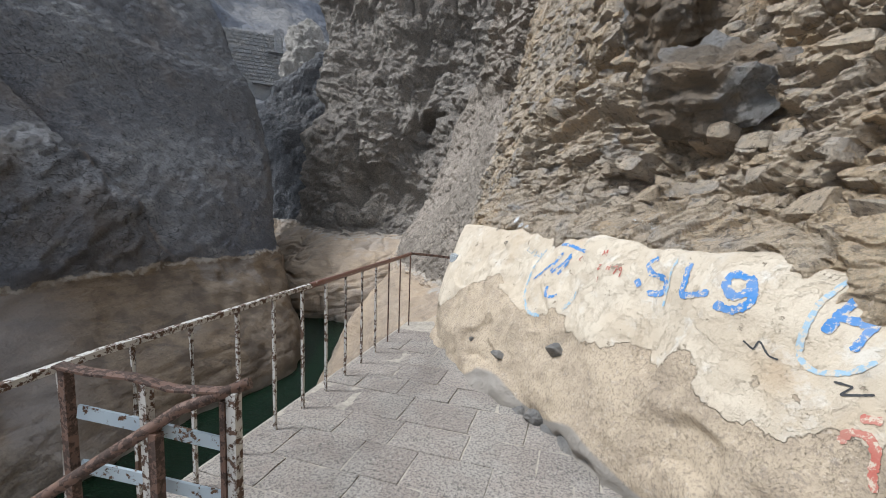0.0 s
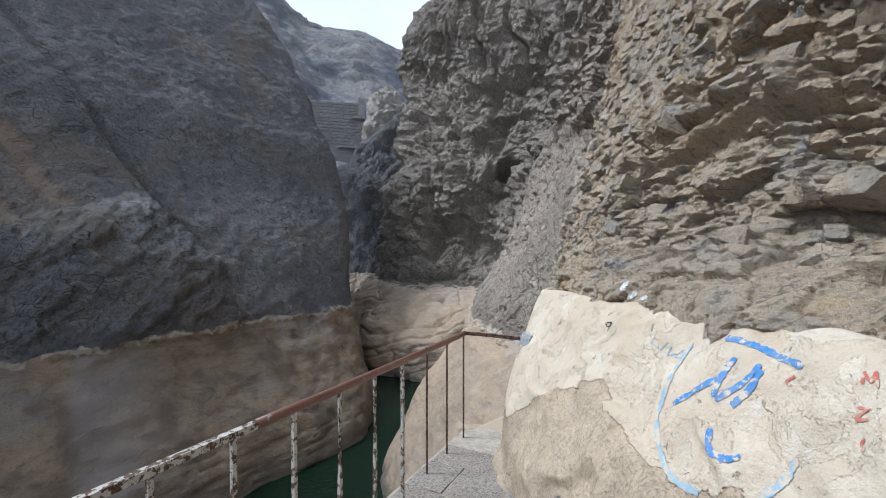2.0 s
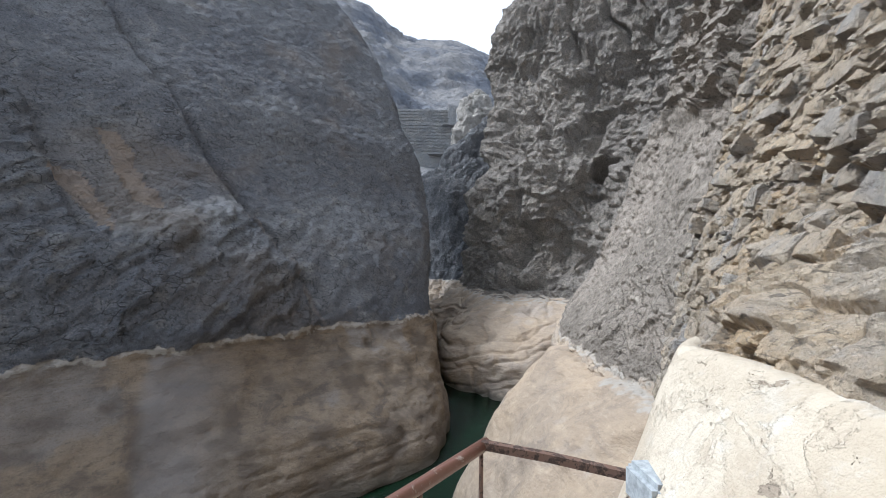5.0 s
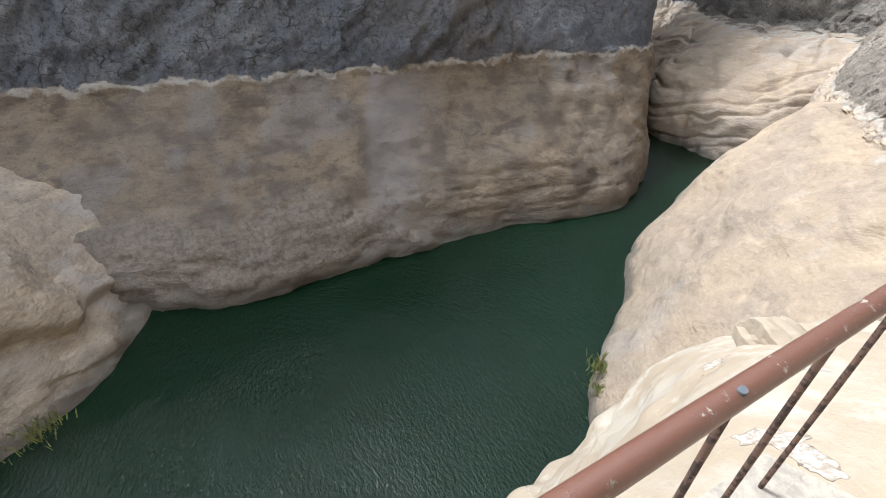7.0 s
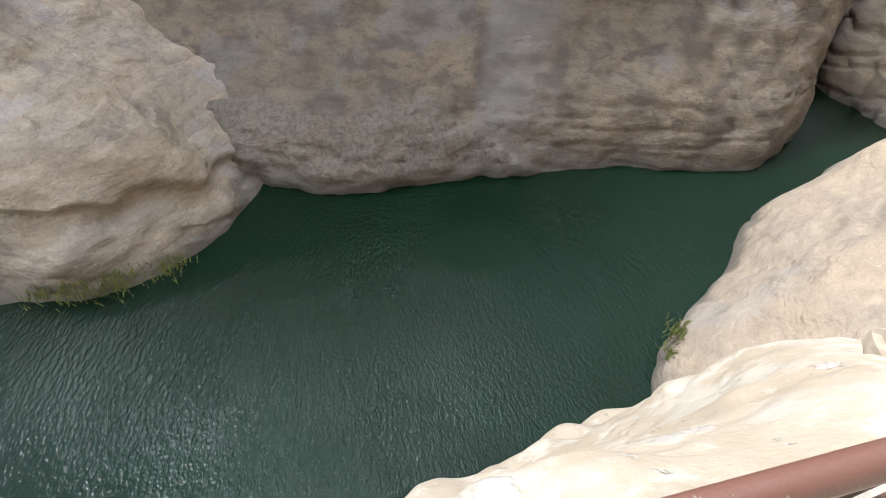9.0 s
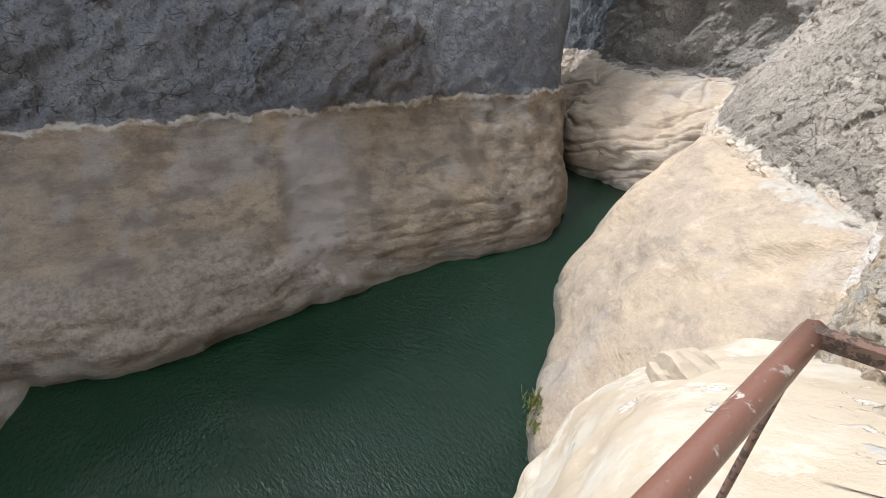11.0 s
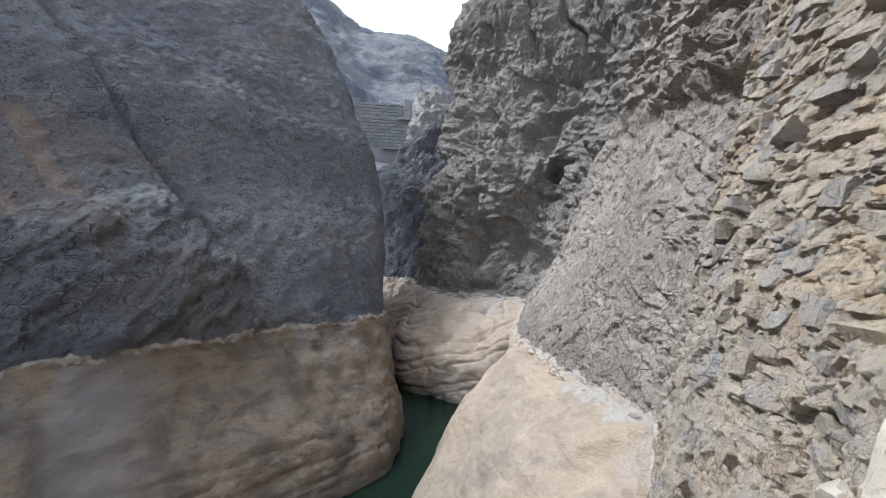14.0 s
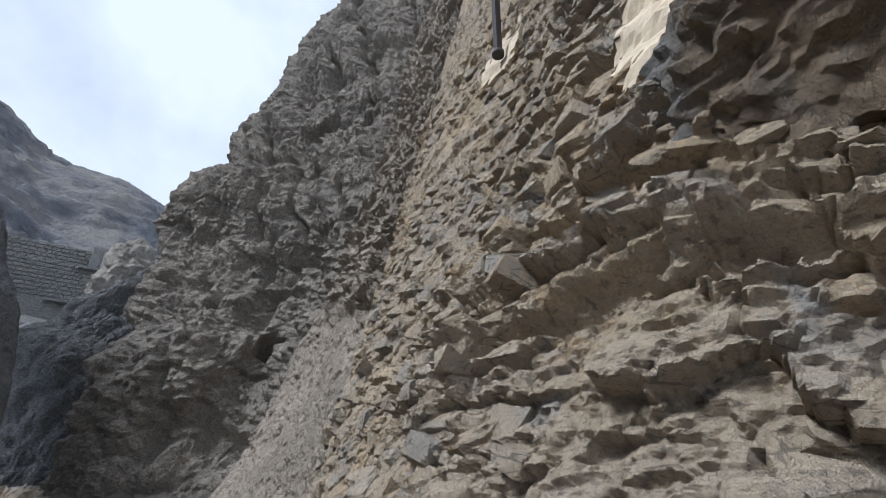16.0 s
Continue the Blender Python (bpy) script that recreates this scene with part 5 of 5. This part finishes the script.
def side_frame():
    """The low broken frame of bars that stands against the railing."""
    root = tagged(new("bar_frame"), "broken frame of rusty bars standing against the railing", "frame")
    root.location = (-1.5, 1.1, FLOOR)
    o = root.location

    def at(x, y, z):
        return (x - o[0], y - o[1], z - o[2])

    a = (-1.06, 1.13)
    b = (-1.58, 0.98)
    part("hand_pipe", tube([at(-1.02, 1.16, 0.745), at(-1.2, 1.06, 0.67), at(-1.6, 0.86, 0.37), at(-1.9, 0.7, 0.1)], 0.019, 12), mat_rust_iron, root, "sloping brown pipe")
    part("corner_post", tube([at(a[0], a[1], FLOOR), at(a[0], a[1], 0.72)], 0.0, 4, (0.036, 0.03)), mat_white_iron, root)
    part("corner_post", tube([at(a[0] - 0.035, a[1] - 0.01, FLOOR), at(a[0] - 0.03, a[1] - 0.01, 0.69)], 0.0, 4, (0.02, 0.02)), mat_rust_iron, root)
    part("corner_post", tube([at(b[0], b[1], FLOOR - 0.4), at(b[0], b[1], 0.77)], 0.0, 4, (0.03, 0.03)), mat_rust_iron, root)
    part("middle_post", tube([at(-1.33, 1.05, FLOOR - 0.3), at(-1.33, 1.05, 0.74)], 0.0, 4, (0.03, 0.03)), mat_white_iron, root)
    part("middle_post", tube([at(-1.26, 1.02, FLOOR), at(-1.26, 1.02, 0.6)], 0.0, 4, (0.03, 0.03)), mat_rust_iron, root)
    part("bent_bar", tube([at(-1.6, 0.97, 0.785), at(-1.5, 1.0, 0.765), at(-1.38, 1.04, 0.755), at(-1.25, 1.08, 0.72), at(-1.1, 1.12, 0.722)], 0.0, 4, (0.045, 0.008)), mat_rust_iron, root, "bent flat bar")
    for dz in (0.0, -0.19):
        part("rung", tube([at(-1.55, 0.99, 0.63 + dz), at(-1.3, 1.06, 0.585 + dz), at(-1.06, 1.13, 0.535 + dz)], 0.0, 4, (0.01, 0.045)), mat_blue_iron, root, "flat rung with pale blue paint")
    return root


side_frame()


def walkway():
    root_bm = bmesh.new()
    y0, y1 = -5.0, 5.7
    prof = [(-2.2, y0), (-2.2, 5.45), (-1.6, 5.75), (-0.9, 5.0), (0.6, 3.6), (2.2, 2.2), (2.6, y0)]
    lo = [root_bm.verts.new((x, y, FLOOR - 0.35)) for x, y in prof]
    hi = [root_bm.verts.new((x, y, FLOOR - 0.012)) for x, y in prof]
    root_bm.faces.new(hi[::-1])
    root_bm.faces.new(lo)
    for k in range(len(prof)):
        root_bm.faces.new((lo[k], lo[(k + 1) % len(prof)], hi[(k + 1) % len(prof)], hi[k]))
    bmesh.ops.recalc_face_normals(root_bm, faces=root_bm.faces)
    me = bpy.data.meshes.new("path")
    root_bm.to_mesh(me)
    root_bm.free()
    me.materials.append(mat_joint)
    path = tagged(new("path", me), "narrow stone-paved path with pale mortar joints", "path", kind="structure")
    rng = random.Random(4)
    kinds = []
    for k in range(6):
        bm = bmesh.new()
        bmesh.ops.create_grid(bm, x_segments=4, y_segments=3, size=0.5)
        for v in bm.verts:
            v.co.z = 0.006 * rng.uniform(-1, 1)
        edge = [e for e in bm.edges if e.is_boundary]
        r = bmesh.ops.extrude_edge_only(bm, edges=edge)
        for v in (q for q in r["geom"] if isinstance(q, bmesh.types.BMVert)):
            v.co.z = -0.04
            v.co.x *= 1.015
            v.co.y *= 1.02
        for v in bm.verts:
            if v.co.z > -0.03 and max(abs(v.co.x), abs(v.co.y)) > 0.49:
                v.co.z -= 0.006
                v.co.x += 0.008 * rng.uniform(-1, 1)
                v.co.y += 0.01 * rng.uniform(-1, 1)
        bmesh.ops.recalc_face_normals(bm, faces=bm.faces)
        m = bpy.data.meshes.new("paver")
        bm.to_mesh(m)
        bm.free()
        m.materials.append(mat_paver)
        kinds.append(m)
    y = -2.2
    row = 0
    while y < 5.0:
        h = (0.31, 0.36, 0.33, 0.4)[row % 4]
        x = -2.18
        wall = np.interp(-(y + h / 2), [-q[1] for q in WALL_FOOT], [q[0] for q in WALL_FOOT]) + 0.12
        first = (0.42, 0.3, 0.52)[row % 3]
        k = 0
        while x < wall:
            w = first if k == 0 else rng.uniform(0.38, 0.56)
            w = min(w, wall + 0.25 - x)
            ob = new("paver", kinds[rng.randrange(6)])
            ob.parent = path
            ob.location = (x + w / 2, y + h / 2, FLOOR + rng.uniform(-0.004, 0.004))
            ob.scale = (w - 0.012, h - 0.012, 1)
            ob.rotation_euler = (rng.uniform(-0.008, 0.008), rng.uniform(-0.008, 0.008), rng.uniform(-0.01, 0.01))
            x += w
            k += 1
        y += h
        row += 1
    return path


walkway()


# ---- things on and beside the wall ----
def rock_bm(size, seed, rough=0.22, sub=3, keep=0.55):
    """An angular stone: a ball cut by random planes, with noise."""
    rng = random.Random(seed)
    bm = bmesh.new()
    bmesh.ops.create_icosphere(bm, subdivisions=sub, radius=1.0)
    cuts = []
    for _ in range(16):
        v = Vector((rng.uniform(-1, 1), rng.uniform(-1, 1), rng.uniform(-1, 1))).normalized()
        cuts.append((v, rng.uniform(keep, keep + 0.3)))
    for v in bm.verts:
        for nrm, dist in cuts:
            over = v.co.dot(nrm) - dist
            if over > 0:
                v.co -= nrm * over * 0.92
        far = Vector((seed, 0, 0))
        v.co += v.co.normalized() * rough * (0.4 * noise.noise(v.co * 2.3 + far) + 0.25 * noise.noise(v.co * 6 + far) + 0.14 * noise.noise(v.co * 14 + far))
        v.co = Vector((v.co.x * size[0], v.co.y * size[1], v.co.z * size[2]))
    return bm


def stone(name, pos, size, turn, seed, material, label, category="stone", group="", sub=3, rough=0.22, keep=0.55):
    bm = rock_bm(size, seed, rough, sub, keep)
    me = bpy.data.meshes.new(name)
    bm.to_mesh(me)
    bm.free()
    me.materials.append(material)
    for f in me.polygons:
        f.use_smooth = False
    ob = new(name, me)
    ob.matrix_world = pose(*pos, turn[0], turn[1], turn[2])
    return tagged(ob, label, category, group)


stone("boulder", (0.7, 5.05, 3.12), (0.55, 0.88, 0.55), (5, -10, 39), 5, mat_boulder, "big brown overhanging boulder lodged in the bedded cliff", "boulder", sub=5, rough=0.5, keep=0.42)
stone("boulder", (0.98, 4.2, 2.3), (0.55, 0.85, 0.5), (0, 6, 40), 15, mat_boulder, "grey-brown block jutting from the cliff above the wall", "boulder", sub=5, rough=0.5, keep=0.42)

stone("boulder", (-2.8, 7.6, -1.58), (0.58, 0.5, 0.42), (0, 0, 20), 33, mat_cream, "rounded grey stone half coated in cream plaster below the path", "boulder", sub=4)

stone("boulder", (-1.2, 6.4, 0.58), (0.5, 0.55, 0.42), (0, 0, 35), 52, mat_cream, "cream-coated rock that closes the far end of the plastered wall", "boulder", sub=4)

rng = random.Random(21)
foot_line = [(-0.86, 3.8), (-0.68, 3.64), (-0.5, 3.47), (-0.34, 3.34), (-0.22, 3.2), (-0.06, 3.05), (0.06, 2.9), (0.2, 2.74), (0.36, 2.52), (0.52, 2.28), (0.66, 2.08), (0.78, 1.88), (-1.1, 4.06), (-1.35, 4.4), (-1.6, 4.8)]
for k, (x, y) in enumerate(foot_line):
    r = rng.uniform(0.07, 0.14) if k < 12 else rng.uniform(0.04, 0.07)
    stone("foot_stone", (x + 0.08, y + 0.09, FLOOR + 0.1 * r), (r * 1.55, r * 1.15, r * 0.8), (rng.uniform(-20, 20), rng.uniform(-20, 20), rng.uniform(0, 180)), 40 + k, mat_grey_stone, "grey stone bedded at the foot of the plastered wall", "stone", "stones at the wall foot", 3)
for k, (x, y, z, r) in enumerate(((-0.68, 3.8, -0.03, 0.06), (-0.16, 3.46, 0.2, 0.085), (-1.0, 4.17, -0.05, 0.04), (0.72, 2.62, 0.45, 0.09))):
    stone("set_stone", (x, y, z), (r * 1.2, r * 0.9, r * 0.8), (10, 20, 30 * k), 80 + k, mat_grey_stone, "dark stone showing through the broken plaster", "stone", "stones in the wall", 3)

from mathutils.bvhtree import BVHTree


def tree_of(ob):
    me = ob.data
    return BVHTree.FromPolygons([v.co.copy() for v in me.vertices], [tuple(p.vertices) for p in me.polygons])


wall_tree = tree_of(wall_ob)


def smooth_line(pts, n):
    c = np.array(pts, float)
    return spline(c, n, 0) if len(c) > 2 else np.linspace(c[0], c[-1], n)


def painted(name, strokes, width, material, label, tree, ragged=0.25, category="graffiti", lift=0.004, seed=0):
    """Brush or spray strokes that lie on the wall's surface."""
    rng = random.Random(seed)
    root = tagged(new(name), label, category)
    root.location = strokes[0][0]
    for st in strokes:
        bm = bmesh.new()
        line = smooth_line(st, 10 * (len(st) - 1) + 1)
        last = None
        for i, p in enumerate(line):
            a = Vector(line[min(i + 1, len(line) - 1)]) - Vector(line[max(i - 1, 0)])
            co, nrm, _, _ = tree.find_nearest(Vector(p))
            if nrm.dot(Vector((-0.7, -0.6, 0.4))) < 0:
                nrm = -nrm
            side = a.cross(nrm).normalized()
            w = width * 0.5 * (1 + ragged * rng.uniform(-1, 1)) * (0.6 if i in (0, len(line) - 1) else 1)
            row = []
            for k in (-1, -0.35, 0.35, 1):
                q, n2, _, _ = tree.find_nearest(co + side * w * k)
                if n2.dot(nrm) < 0:
                    n2 = -n2
                row.append(bm.verts.new(q + n2 * lift - root.location))
            if last:
                for k in range(3):
                    bm.faces.new((last[k], last[k + 1], row[k + 1], row[k]))
            last = row
        part("stroke", bm, material, root)
    return root


painted("graffiti_sign", [[(-0.23, 4.23, 0.96), (-0.16, 4.12, 0.97), (-0.1, 4.03, 0.96), (-0.02, 3.77, 0.95)], [(-0.2, 4.06, 0.9), (-0.25, 4.02, 0.83), (-0.29, 3.97, 0.73)], [(-0.12, 3.93, 0.91), (-0.18, 3.92, 0.83), (-0.28, 3.95, 0.72)], [(-0.12, 3.9, 0.89), (-0.17, 3.88, 0.8), (-0.23, 3.88, 0.73)], [(-0.27, 4.02, 0.81), (-0.43, 4.13, 0.61)], [(-0.3, 3.88, 0.62), (-0.31, 3.83, 0.56), (-0.26, 3.75, 0.55), (-0.21, 3.72, 0.59)]], 0.032, mat_blue, "bright blue sprayed strokes on the peeling plaster", wall_tree, seed=1)
painted("graffiti_letter", [[(0.45, 3.27, 1.0), (0.4, 3.3, 0.96), (0.41, 3.24, 0.9), (0.48, 3.11, 0.87), (0.47, 3.08, 0.81), (0.4, 3.19, 0.76)], [(0.33, 3.28, 0.84), (0.34, 3.23, 0.8)]], 0.04, mat_blue, "blue sprayed letter S on the plaster", wall_tree, seed=2)
painted("graffiti_letter", [[(0.6, 3.04, 1.01), (0.56, 2.97, 0.9), (0.54, 2.93, 0.83), (0.64, 2.77, 0.88)]], 0.04, mat_blue, "blue sprayed letter L on the plaster", wall_tree, seed=3)
painted("graffiti_letter", [[(0.79, 2.66, 1.0), (0.74, 2.73, 1.0), (0.7, 2.71, 0.95), (0.72, 2.63, 0.9), (0.78, 2.61, 0.94), (0.8, 2.66, 1.0), (0.77, 2.56, 0.89), (0.7, 2.61, 0.83), (0.65, 2.69, 0.84)]], 0.045, mat_blue, "thick blue sprayed loop on the plaster", wall_tree, seed=4)
painted("graffiti_letter", [[(0.99, 2.33, 0.83), (1.07, 2.35, 0.95), (1.13, 2.32, 1.04), (1.15, 2.27, 1.01), (1.1, 2.24, 0.89), (1.03, 2.21, 0.8)], [(1.03, 2.35, 0.91), (1.11, 2.23, 0.9)]], 0.04, mat_blue, "large blue sprayed letter A on the plaster", wall_tree, seed=5)
painted("graffiti_ring", [[(1.14, 2.25, 1.06), (1.1, 2.41, 1.06), (1.02, 2.42, 0.98), (0.94, 2.37, 0.86), (0.91, 2.32, 0.71), (0.94, 2.25, 0.68), (1.01, 2.15, 0.73), (1.07, 2.12, 0.79)]], 0.026, mat_pale_blue, "thin faded blue ring round a sprayed letter", wall_tree, seed=6)
painted("graffiti_arc", [[(-0.36, 4.33, 0.9), (-0.46, 4.23, 0.71), (-0.51, 4.17, 0.54), (-0.49, 4.02, 0.43), (-0.43, 3.88, 0.36), (-0.34, 3.78, 0.37)], [(-0.05, 3.63, 0.65), (-0.09, 3.62, 0.56), (-0.15, 3.63, 0.48)]], 0.026, mat_pale_blue, "faded blue sprayed arc on the plaster", wall_tree, 0.5, seed=7)
painted("graffiti_arc", [[(0.54, 3.14, 1.02), (0.49, 3.03, 0.7)]], 0.02, mat_pale_blue, "faded blue sprayed line on the plaster", wall_tree, 0.5, seed=8)
painted("red_scrawl", [[(0.09, 3.57, 0.88), (0.115, 3.55, 0.89)], [(0.115, 3.55, 0.89), (0.08, 3.55, 0.84)], [(0.08, 3.55, 0.84), (0.1, 3.52, 0.86)], [(0.14, 3.47, 0.86), (0.15, 3.48, 0.89)], [(0.15, 3.48, 0.89), (0.16, 3.45, 0.86)], [(0.16, 3.45, 0.86), (0.17, 3.47, 0.9)], [(0.19, 3.45, 0.89), (0.21, 3.43, 0.9), (0.19, 3.42, 0.84)], [(0.23, 3.4, 0.87), (0.22, 3.41, 0.88), (0.23, 3.41, 0.9), (0.235, 3.4, 0.89), (0.22, 3.38, 0.83)]], 0.011, mat_red, "small red painted characters Z N 7 9 on the plaster", wall_tree, seed=9)
painted("red_scrawl", [[(0.11, 3.61, 0.95), (0.12, 3.64, 0.99)], [(0.12, 3.64, 0.99), (0.13, 3.6, 0.96)], [(0.13, 3.6, 0.96), (0.15, 3.62, 1.0)], [(0.15, 3.62, 1.0), (0.14, 3.58, 0.95)], [(-0.04, 3.78, 0.91), (-0.06, 3.79, 0.88), (-0.05, 3.77, 0.87)], [(0.09, 3.51, 0.8), (0.08, 3.51, 0.78), (0.09, 3.5, 0.77), (0.08, 3.5, 0.76)]], 0.01, mat_red, "small red painted letter M and marks on the plaster", wall_tree, seed=10)
painted("red_sign", [[(1.0, 2.03, 0.59), (1.04, 1.98, 0.61)], [(0.95, 2.03, 0.48), (0.97, 2.02, 0.53), (1.01, 1.98, 0.54), (1.01, 1.94, 0.51), (1.01, 1.92, 0.43), (1.01, 1.89, 0.38)]], 0.032, mat_red, "broad red painted hook on the plaster", wall_tree, seed=11)
painted("black_scrawl", [[(0.74, 2.49, 0.71), (0.77, 2.44, 0.69), (0.79, 2.44, 0.73), (0.82, 2.38, 0.68), (0.84, 2.35, 0.68)]], 0.009, mat_black, "thin black scrawl on the stained plaster", wall_tree, seed=12)
painted("black_scrawl", [[(0.97, 2.17, 0.67), (1.0, 2.11, 0.68), (0.97, 2.12, 0.64), (1.04, 2.05, 0.68)]], 0.009, mat_black, "thin black scribble on the plaster", wall_tree, seed=13)
painted("black_scrawl", [[(-0.83, 4.76, 0.9), (-0.87, 4.8, 0.88), (-0.86, 4.78, 0.86), (-0.83, 4.75, 0.88), (-0.83, 4.76, 0.9), (-0.85, 4.76, 0.83)]], 0.007, mat_black, "thin black numeral 9 on the plaster", wall_tree, seed=14)
painted("blue_scrawl", [[(-0.52, 4.5, 0.86), (-0.54, 4.5, 0.83), (-0.5, 4.46, 0.81)], [(-0.47, 4.42, 0.86), (-0.5, 4.44, 0.8)], [(-0.45, 4.4, 0.85), (-0.46, 4.4, 0.79), (-0.42, 4.36, 0.81)], [(-0.4, 4.34, 0.84), (-0.42, 4.35, 0.79), (-0.38, 4.31, 0.8), (-0.4, 4.34, 0.84)]], 0.009, mat_pale_blue, "small faded blue letters on the plaster", wall_tree, seed=15)

near_tree = tree_of(near_ob)
painted("white_scrawl", [[(0.36, 3.98, 1.2), (0.38, 3.93, 1.16), (0.41, 3.9, 1.2)], [(0.42, 3.87, 1.2), (0.43, 3.84, 1.15)], [(0.45, 3.8, 1.19), (0.47, 3.76, 1.15), (0.49, 3.72, 1.19)]], 0.012, mat_chalk, "white painted scrawl on the grey rock ledge", near_tree, 0.4, seed=16)
painted("white_smear", [[(-0.83, 4.88, 1.2), (-0.8, 4.82, 1.1)], [(-0.78, 4.78, 1.19), (-0.76, 4.74, 1.1)], [(-0.74, 4.7, 1.17), (-0.72, 4.68, 1.11)]], 0.05, mat_chalk, "white paint smear on the grey rock ledge", near_tree, 0.7, "paint smear", seed=17)
painted("white_scrawl", [[(-0.44, 4.8, 1.15), (-0.41, 4.77, 1.12), (-0.43, 4.74, 1.15)], [(-0.38, 4.72, 1.14), (-0.36, 4.68, 1.12)]], 0.009, mat_chalk, "small white painted marks on the rock ledge", near_tree, 0.4, seed=18)


def plaster_patch(name, corner, u, v, label, tree, seed):
    """An irregular patch of plaster smeared over the bedded rock."""
    bm = bmesh.new()
    rng = random.Random(seed)
    rows = []
    n = 16
    out = Vector((-0.8, -0.58, 0.15)).normalized()
    for j in range(n + 1):
        row = []
        for i in range(n + 1):
            a, b = i / n, j / n
            wob = 0.07 * noise.noise(Vector((3 * a, 3 * b, seed)))
            p = Vector(corner) + Vector(u) * (a + wob * (1 - b)) + Vector(v) * (b + wob)
            hits = [tree.ray_cast(p + out * 3 + Vector((0.06 * dx, 0.0, 0.06 * dz)), -out)[3] or 3.0 for dx in (-1, 0, 1) for dz in (-1, 0, 1)]
            row.append(bm.verts.new(p + out * (3.03 - min(hits) * 0.5 - 0.5 * sum(hits) / 9)))
        rows.append(row)
    for j in range(n):
        for i in range(n):
            a, b = (i + 0.5) / n - 0.5, (j + 0.5) / n - 0.5
            if a * a + b * b < 0.22 + 0.16 * noise.noise(Vector((6 * a, 6 * b, seed + 5))):
                bm.faces.new((rows[j][i], rows[j][i + 1], rows[j + 1][i + 1], rows[j + 1][i]))
    bmesh.ops.delete(bm, geom=[w for w in bm.verts if not w.link_faces], context="VERTS")
    r = bmesh.ops.extrude_face_region(bm, geom=list(bm.faces))
    for w in (q for q in r["geom"] if isinstance(q, bmesh.types.BMVert)):
        w.co += Vector((0.12, 0.1, 0.0))
    bmesh.ops.recalc_face_normals(bm, faces=bm.faces)
    me = bpy.data.meshes.new(name)
    bm.to_mesh(me)
    bm.free()
    me.materials.append(mat_patch)
    return tagged(new(name, me), label, "plaster patch")


plaster_patch("plaster_patch", (0.16, 6.02, 3.5), (0.42, -0.52, 0.05), (0.34, 0.1, 1.4), "cream plaster patch smeared over the cliff", near_tree, 3)
plaster_patch("plaster_patch", (-0.22, 8.95, 6.25), (0.5, -0.75, 0.15), (0.25, 0.1, 1.15), "pale plaster patch round a post on the cliff", near_tree, 9)


def hanging_post():
    root = tagged(new("iron_post"), "dark iron post fixed in a plaster patch on the cliff", "post")
    root.location = (0.02, 8.45, 6.72)
    part("shaft", tube([(0, 0, -0.05), (0.01, -0.02, 1.4), (0.02, -0.05, 3.2)], 0.0, 4, (0.09, 0.09)), mat_dark_iron, root)
    part("foot_plate", tube([(0, 0.02, -0.07), (0, 0.02, 0.0)], 0.09, 10), mat_dark_iron, root)
    return root


hanging_post()


def wall_plate():
    root = tagged(new("wall_plate"), "grey cement pad that holds the rail end in the wall", "plate")
    root.location = (-1.56, 5.5, 0.53)
    bm = bmesh.new()
    bmesh.ops.create_cube(bm, size=1.0)
    bmesh.ops.scale(bm, vec=(0.2, 0.12, 0.13), verts=bm.verts)
    bmesh.ops.bevel(bm, geom=list(bm.edges), offset=0.02, segments=2, affect="EDGES")
    bmesh.ops.rotate(bm, cent=(0, 0, 0), matrix=Matrix.Rotation(radians(-45), 3, "Z"), verts=bm.verts)
    part("pad", bm, mat_cement, root)
    return root


wall_plate()


def grass(name, places, label):
    bm = bmesh.new()
    rng = random.Random(len(places))
    for x, y, z, n, r in places:
        for _ in range(n):
            px, py = x + rng.gauss(0, r), y + rng.gauss(0, r)
            h = rng.uniform(0.06, 0.2)
            a = rng.uniform(0, 6.28)
            dx, dy = 0.015 * math.cos(a), 0.015 * math.sin(a)
            lx, ly = rng.uniform(-0.12, 0.12), rng.uniform(-0.12, 0.12)
            q = [(px - dx, py - dy, z - 0.1), (px + dx, py + dy, z - 0.1), (px + dx * 0.6 + lx * 0.5, py + dy * 0.6 + ly * 0.5, z + h * 0.6), (px + lx, py + ly, z + h)]
            vs = [bm.verts.new(c) for c in q]
            bm.faces.new(vs[:3])
            bm.faces.new((vs[0], vs[2], vs[3]))
    me = bpy.data.meshes.new(name)
    bm.to_mesh(me)
    bm.free()
    me.materials.append(mat_grass)
    return tagged(new(name, me), label, "grass", kind="stuff")


grass("shore_grass", [(-10.75, -2.6, -7.6, 160, 0.28), (-10.7, -3.6, -7.6, 160, 0.3), (-11.2, -1.5, -7.7, 110, 0.22), (-10.75, -4.4, -7.7, 60, 0.2)], "dry yellow-green grass at the waterline of the rock nose")
grass("shore_grass", [(-6.95, 10.95, -7.5, 120, 0.16), (-6.5, 10.5, -7.6, 60, 0.14)], "green weed at the waterline of the pale slab")
